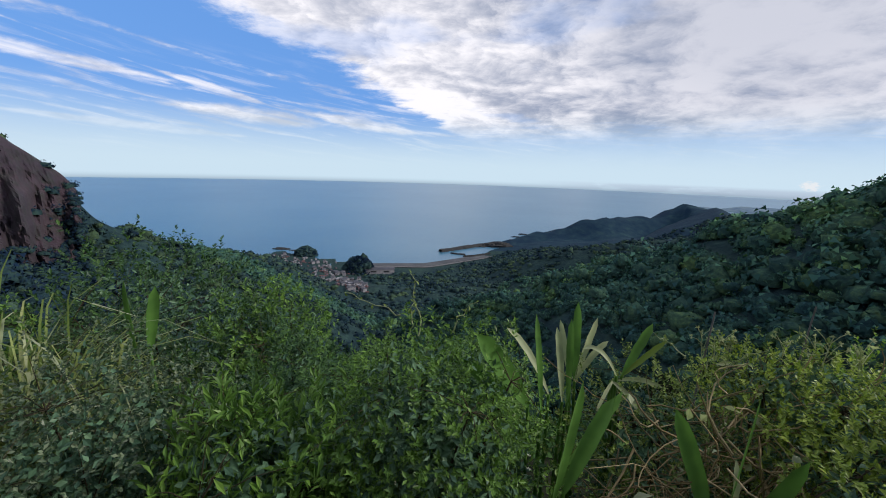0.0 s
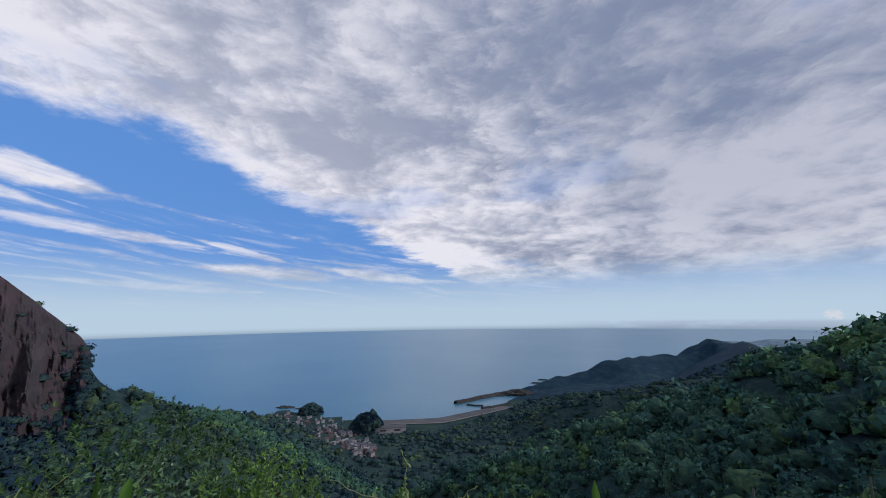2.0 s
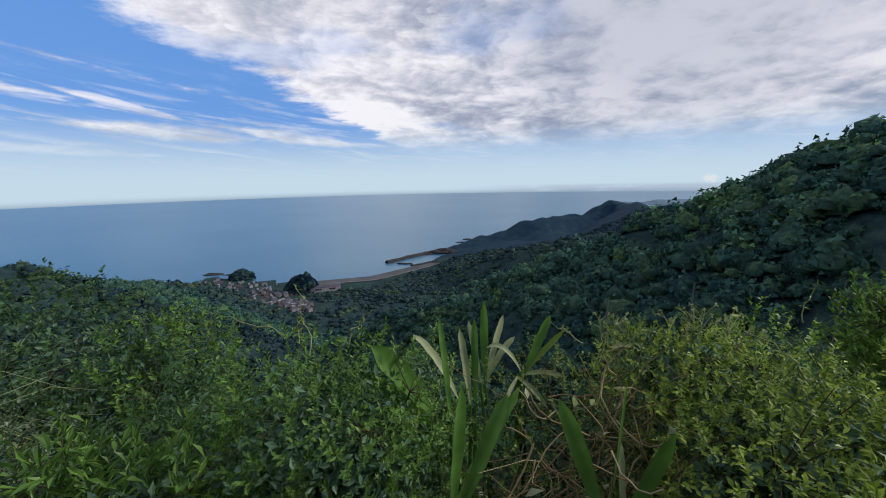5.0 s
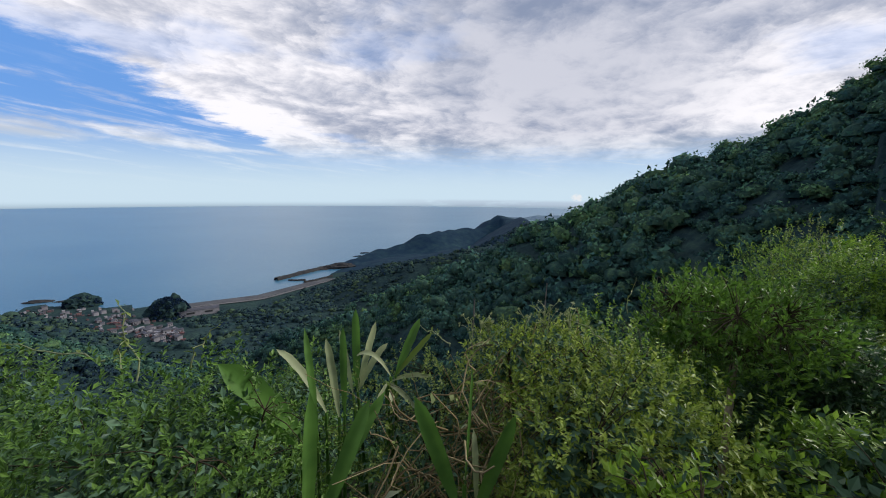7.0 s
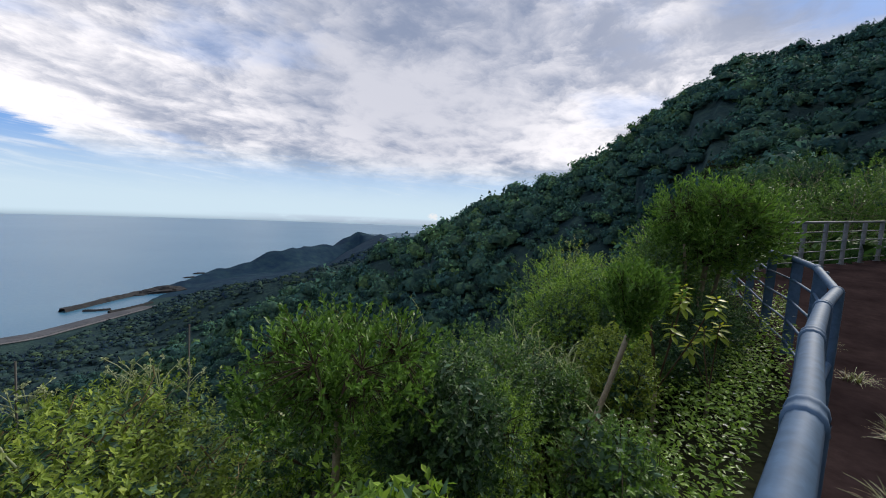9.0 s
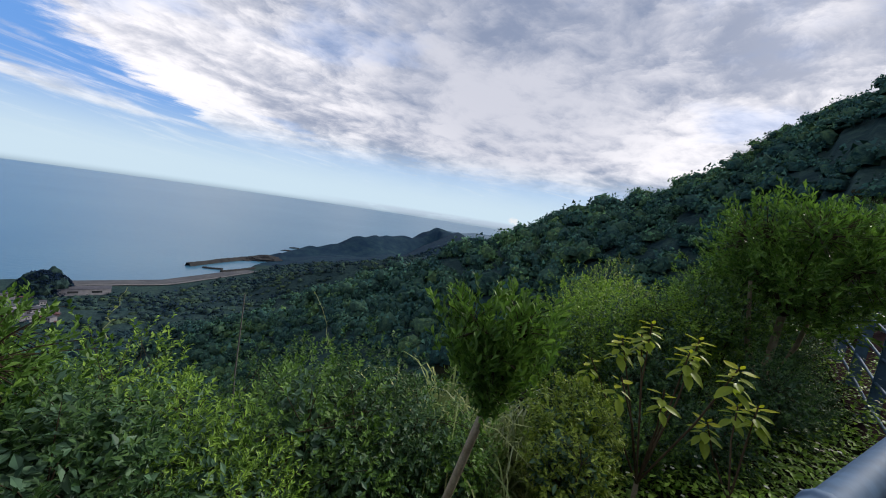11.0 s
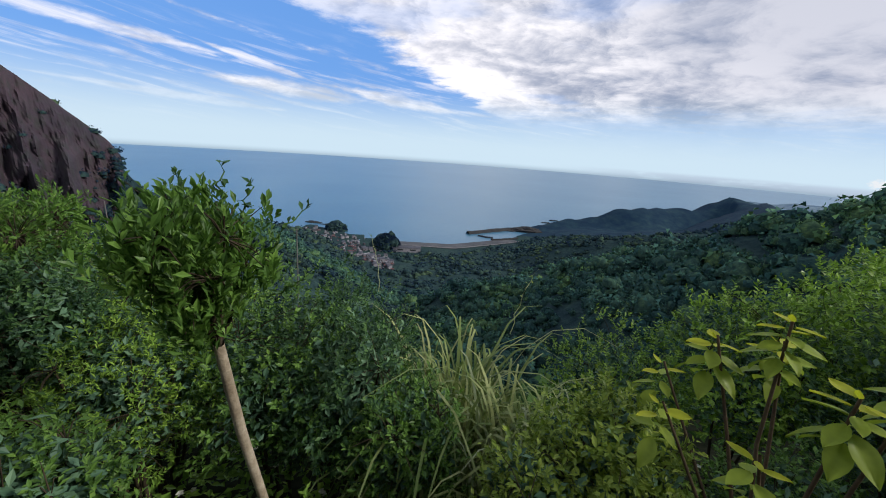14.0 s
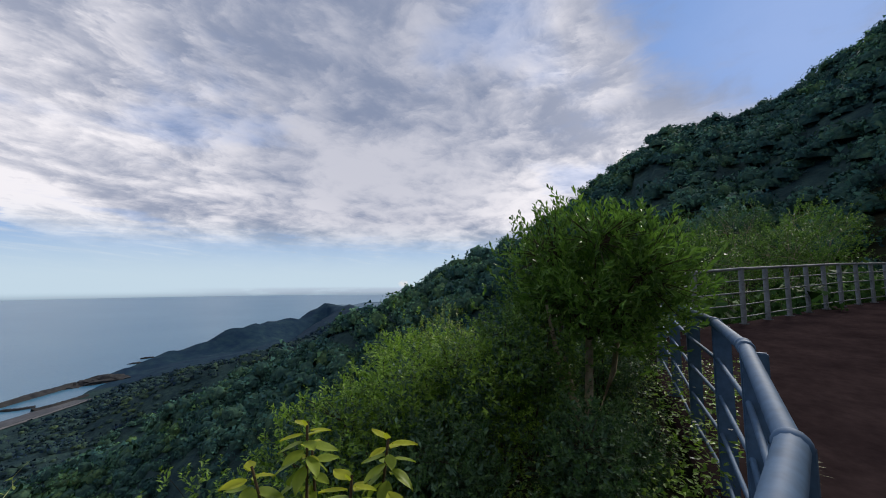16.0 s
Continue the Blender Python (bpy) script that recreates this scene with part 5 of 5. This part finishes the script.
sprays([(3.20, 0.28, 1.28, 0.01, 0.02, 0.11), (3.27, 0.26, 1.27, 0.03, 0.0, 0.09), (3.12, 0.30, 1.27, -0.03, 0.01, 0.09), (3.30, 0.32, 1.2, 0.07, 0.03, 0.10), (3.16, 0.16, 1.22, -0.02, -0.06, 0.11), (3.33, 0.22, 1.12, 0.09, -0.01, 0.06)], 102, M_DARK, "upright leafy shoot on the tree top", M_MID)



def dry_stalk(x, y, top, label):
    """A thin bare upright stem, a little crooked."""
    base = plant_base("dry_stalk", x, y, label, "dry stem")
    h = top - base.location.z
    V, F = tubes([([(0, 0, -0.05), (0.012, 0.0, h * 0.35), (-0.006, 0.01, h * 0.7), (0.004, 0.0, h)], [0.006, 0.005, 0.0045, 0.003])], 6)
    child("stem", array_mesh("stem", V, F, M_CONC, True), base)


UMBELS = ((1.25, 1.4, 0.69, 0.89, -0.04), (1.37, 1.35, 0.71, 0.91, 0.03), (1.5, 1.3, 0.73, 0.93, -0.04), (1.55, 1.25, 0.72, 0.92, 0.03), (1.17, 1.45, 0.7, 0.9, -0.04), (1.38, 1.2, 0.8, 1.0, 0.03), (1.5, 1.15, 0.78, 0.98, -0.04), (1.15, 1.4, 0.69, 0.89, 0.03), (1.25, 1.4, 0.67, 0.87, -0.04))


def vine_tangle(x0, x1, y0, y1, z0, z1, n, label, seed):
    """Dry brown vine stems that loop and cross in a loose tangle, with a few curled dead leaves."""
    rng = np.random.default_rng(seed)
    base = tagged(new("vine_tangle"), label, "vine")
    base.location = ((x0 + x1) / 2, (y0 + y1) / 2, ground_at((x0 + x1) / 2, (y0 + y1) / 2))
    o = np.array(base.location)
    lines, ends = [], []
    for i in range(n):
        a = np.array([rng.uniform(x0, x1), rng.uniform(y0, y1), rng.uniform(z0, z1)]) - o
        d = unit(rng.normal(size=3) * (1.0, 0.5, 0.7))
        L = rng.uniform(0.12, 0.34)
        sag = rng.normal(size=3) * 0.05 - (0, 0, 0.04)
        s = np.linspace(0, 1, 7)[:, None]
        P = a + d * s * L + sag * 4 * s * (1 - s) + rng.normal(size=(7, 3)) * 0.004
        r = rng.uniform(0.0015, 0.0036)
        lines.append((P, np.linspace(r, r * 0.6, 7)))
        ends.append(P[-1])
    V, F = tubes(lines, 5)
    tagged(child("vine_stem", array_mesh("vine_stem", V, F, M_STRAW, True), base), kind="stuff")
    E = np.array(ends)[::3]
    V, F = leaf_arrays(E, rng.normal(size=E.shape) - (0, 0, 0.6), rng.normal(size=E.shape), rng.uniform(0.03, 0.06, len(E)), 0.024)
    tagged(child("dead_leaf", array_mesh("dead_leaf", V, F, M_PALE), base, "pale curled dead leaves"), kind="stuff")


vine_tangle(0.62, 1.15, 0.82, 1.12, 0.42, 0.80, 130, "tangle of dry brown vine stems under leafy vines", 501)
vine_tangle(0.95, 1.55, 1.0, 1.2, 0.55, 0.85, 70, "loose dry vine stems through the thicket", 502)


def umbel_stalk(x, y, foot, top, lean, seed):
    """A thin pale stalk that forks near its top into short stems with tiny dry flower heads."""
    rng = np.random.default_rng(seed)
    base = tagged(new("umbel_stalk"), "thin pale dry flower stalk above the thicket", "dry stalk", "dry flower stalks in the thicket")
    base.location = (x, y, foot)
    h = top - foot
    tip = np.array([lean, 0.02, h])
    lines = [([(0, 0, 0), tip * 0.5 + (lean * 0.1, 0.01, 0), tip], [0.0026, 0.0022, 0.0015])]
    heads = []
    for i in range(5):
        st = tip * (0.55 + 0.09 * i)
        e = st + np.array([rng.uniform(-0.06, 0.06), rng.uniform(-0.03, 0.03), rng.uniform(0.03, 0.07)])
        lines.append(([st, st * 0.5 + e * 0.5 + (0, 0, 0.006), e], [0.0015, 0.0013, 0.001]))
        heads.append(e)
    V, F = tubes(lines, 5)
    child("stem", array_mesh("stem", V, F, M_PALE, True), base)
    for e in heads + [tip]:
        k = 9
        d = unit(rng.normal(size=(k, 3)) + (0, 0, 0.6))
        V, F = leaf_arrays(np.repeat(e[None], k, 0), d, rng.normal(size=(k, 3)), 0.012, 0.006)
        child("flower_head", array_mesh("flower_head", V, F, M_PALE), base)


for i, (ux, uy, uf, ut, ul) in enumerate(UMBELS):
    umbel_stalk(ux, uy, uf, ut, ul, 400 + i)
dry_stalk(2.70, 1.63, 0.93, "thin upright grey dry stem among shrubs")
dry_stalk(1.62, 1.5, 1.02, "thin bare grey stem above the thicket")
dry_stalk(1.15, 1.45, 1.0, "thin bare grey stem above tangled vines")
flowers(5.0, 9.5, -0.35, 1.2, 6000, 93)


# ---- the coast ----
def strip(name, pts, w0, w1, lift, mat, label, category, thick=0.0, kind=""):
    """A band along a line of places, from w0 to w1 to its side."""
    P = np.array(pts, float)
    d = unit(np.gradient(P, axis=0))
    s = np.stack([d[:, 1], -d[:, 0]], -1)
    rows = []
    for w in np.linspace(w0, w1, 5):
        q = P + s * w
        z = np.maximum(terrain(q[:, 0], q[:, 1]), SEA + 0.5) + lift
        rows.append(np.stack([q[:, 0], q[:, 1], z], -1))
    V = np.stack(rows, 1)
    n = len(P)
    V = V.reshape(-1, 3)
    i, j = np.meshgrid(np.arange(n - 1), np.arange(4), indexing="ij")
    F = np.stack([i * 5 + j, i * 5 + j + 1, (i + 1) * 5 + j + 1, (i + 1) * 5 + j], -1).reshape(-1, 4)
    return tagged(new(name, array_mesh(name, V, F, mat, True)), label, category, kind=kind)


bx = np.linspace(-150, 84, 60)
by = np.interp(bx, COAST_X, COAST_Y)
strip("ground", np.stack([bx, by], -1), 0, 24, 0.5, M_SAND, "pale grey gravel beach along the bay", "beach", kind="structure")
strip("road", np.stack([bx, by], -1), 27, 34, 1.0, M_CONC, "pale concrete coast road behind the beach", "road", kind="structure")


def rock_wall(name, line, width, height, label, mat=M_MOLE, seed=0):
    """A breakwater: a sloped stone bank with an uneven crown."""
    rng = np.random.default_rng(seed)
    P = np.array(line, float)
    t = np.linspace(0, 1, 40)
    seg = np.linspace(0, 1, len(P))
    Q = np.stack([np.interp(t, seg, P[:, 0]), np.interp(t, seg, P[:, 1])], -1)
    d = unit(np.gradient(Q, axis=0))
    s = np.stack([d[:, 1], -d[:, 0]], -1)
    V = []
    for off, h in ((-1.0, -3.0), (-0.5, height), (-0.15, height * 0.92), (0.5, height), (1.0, -3.0)):
        q = Q + s * width * off * 0.5 * rng.uniform(0.9, 1.1, (40, 1))
        V.append(np.concatenate([q, SEA + h * rng.uniform(0.85, 1.12, (40, 1))], 1))
    V = np.stack(V, 1).reshape(-1, 3)
    i, j = np.meshgrid(np.arange(39), np.arange(4), indexing="ij")
    F = np.stack([i * 5 + j, i * 5 + j + 1, (i + 1) * 5 + j + 1, (i + 1) * 5 + j], -1).reshape(-1, 4)
    tagged(new(name, array_mesh(name, V, F, mat)), label, "breakwater")


rock_wall("breakwater", [(0, 768), (50, 812), (96, 850), (125, 848)], 15, 5.5, "long dark stone breakwater closing the harbour", seed=1)
rock_wall("breakwater", [(22, 758), (36, 750), (52, 748)], 7, 2.5, "short low stone spur in the harbour", seed=2)
rock_wall("breakwater", [(48, 726), (70, 736), (104, 760)], 9, 3.5, "inner stone pier of the harbour", seed=3)


def knoll(x, y, rx, ry, h, label, seed, name="rock", green=True):
    """A steep rock knob standing out of the shore, with scrub on it."""
    rng = np.random.default_rng(seed)
    base = tagged(new(name), label, "rock")
    z0 = max(ground_at(x, y), SEA - 2)
    base.location = (x, y, z0)
    bm = bmesh.new()
    bmesh.ops.create_icosphere(bm, subdivisions=4, radius=1)
    for v in bm.verts:
        n = noise.fractal(v.co * 2.2 + Vector((seed, 0, 0)), 0.7, 2.1, 5)
        v.co = v.co * (1 + 0.34 * n)
        v.co = Vector((v.co.x * rx, v.co.y * ry, max(v.co.z, -0.3) ** 1 * h if v.co.z > 0 else v.co.z * h * 0.3))
    body = part("rock_body", bm, M_CANOPY_SHADE_HAZE if green else M_MOLE, base)
    if green:
        d = unit(rng.normal(size=(260, 3)))
        d[:, 2] = np.abs(d[:, 2])
        r = rng.uniform(0.07, 0.12, 260) * min(rx, h)
        V, F, N = crowns(rng, d[:, 0] * rx, d[:, 1] * ry, d[:, 2] * h, r, 22, 0.42)
        child("scrub", array_mesh("scrub", V, F, M_FOREST_SHADE_HAZE), base, "dark green scrub")


knoll(-133, 588, 24, 18, 27, "steep dark rock knob covered with trees", 1)
knoll(-262, 700, 22, 16, 15, "low rock knob with dark trees by the shore", 2)
knoll(-330, 748, 20, 7, 5, "low black rock in the sea", 3, green=False)
knoll(-300, 740, 12, 5, 3, "flat black rock awash", 4, green=False)
knoll(135, 850, 36, 18, 11, "flat rocky platform by the harbour", 5, green=False)
knoll(205, 985, 16, 6, 4, "low black offshore rock", 6, green=False)
knoll(232, 1030, 14, 5, 5, "small offshore rock in the sea", 7, green=False)
knoll(95, 840, 16, 9, 4, "dark shore rock beside the harbour", 8, green=False)


def house_model(w, d, h, pitch, wall, roof, seed):
    ob = tagged(new("house"), "small plain village house with a low pitched roof", "house", "village houses by the shore")
    bm = bmesh.new()
    bmesh.ops.create_cube(bm, size=1, matrix=Matrix.Translation((0, 0, h / 2 - 1)) @ Matrix.Diagonal((w, d, h + 2, 1)))
    part("wall", bm, wall, ob)
    bm = bmesh.new()
    ov = 0.5
    pts = [(-w / 2 - ov, -d / 2 - ov, h + 0.01), (w / 2 + ov, -d / 2 - ov, h + 0.01), (w / 2 + ov, d / 2 + ov, h + 0.01), (-w / 2 - ov, d / 2 + ov, h + 0.01), (-w / 2 - ov, 0, h + pitch), (w / 2 + ov, 0, h + pitch)]
    vs = [bm.verts.new(p) for p in pts]
    for f in ((0, 1, 5, 4), (2, 3, 4, 5), (1, 2, 5), (3, 0, 4), (3, 2, 1, 0)):
        bm.faces.new([vs[i] for i in f])
    part("roof", bm, roof, ob)
    for i in range(2):
        for s in (-1, 1):
            bm = bmesh.new()
            bmesh.ops.create_cube(bm, size=1, matrix=Matrix.Translation(((i - 0.5) * w * 0.45, s * d / 2, h * 0.55)) @ Matrix.Diagonal((w * 0.2, 0.2, h * 0.3, 1)))
            part("window", bm, M_GLASS, ob)
    return ob


def village():
    rng = np.random.default_rng(21)
    kinds = [house_model(9, 7, 4.5, 1.8, M_WALLB, M_ROOFR, 1), house_model(8, 8, 6.5, 0.7, M_WALL, M_ROOFG, 2), house_model(12, 7, 5, 1.6, M_WALLB, M_ROOFR, 3), house_model(7, 7, 8.5, 0.5, M_WALL, M_WALL, 4), house_model(10, 6, 4, 1.5, M_WALLB, M_ROOFG, 5)]
    used = [False] * len(kinds)
    ends = np.array([(-318, 676), (-262, 640), (-205, 600), (-160, 545), (-122, 480), (-100, 440)], float)
    for i in range(300):
        t = rng.uniform(0, 1) ** 0.8
        s = np.linspace(0, 1, len(ends))
        wide = 16 + 34 * math.sin(math.pi * min(1, t * 1.1 + 0.1))
        x, y = np.interp(t, s, ends[:, 0]) + rng.normal() * wide * 0.5, np.interp(t, s, ends[:, 1]) + rng.normal() * wide * 0.6
        if y > np.interp(x, COAST_X, COAST_Y) - 6:
            continue
        k = rng.integers(len(kinds))
        m = pose(x, y, max(ground_at(x, y), SEA + 0.6), 0, 0, rng.choice([20, 35, 110, 125]) + rng.uniform(-8, 8)) @ Matrix.Scale(rng.uniform(0.5, 0.85), 4)
        if not used[k]:
            kinds[k].matrix_basis = m
            used[k] = True
        else:
            copy_thing(kinds[k], m)


village()
hall = house_model(46, 14, 8, 1.0, M_WALL, M_ROOFG, 9)
hall.name = "hall"
tagged(hall, "long pale concrete hall behind the beach", "building")
hall.matrix_basis = pose(-98, 585, max(ground_at(-98, 585), SEA + 1), 0, 0, 8)

for i, (gx, gw) in enumerate(((1.9, 0.35), (2.6, 0.42), (3.4, 0.38), (4.4, 0.4), (5.5, 0.5), (6.6, 0.45), (7.8, 0.5))):
    gy = float(np.interp(gx, RAIL_X, RAIL_Y)) - gw
    grass_clump(gx, gy, 0.22, 0.22, 120, "low weedy grass tuft on the path edge", 200 + i, share=0.25, width=0.006)
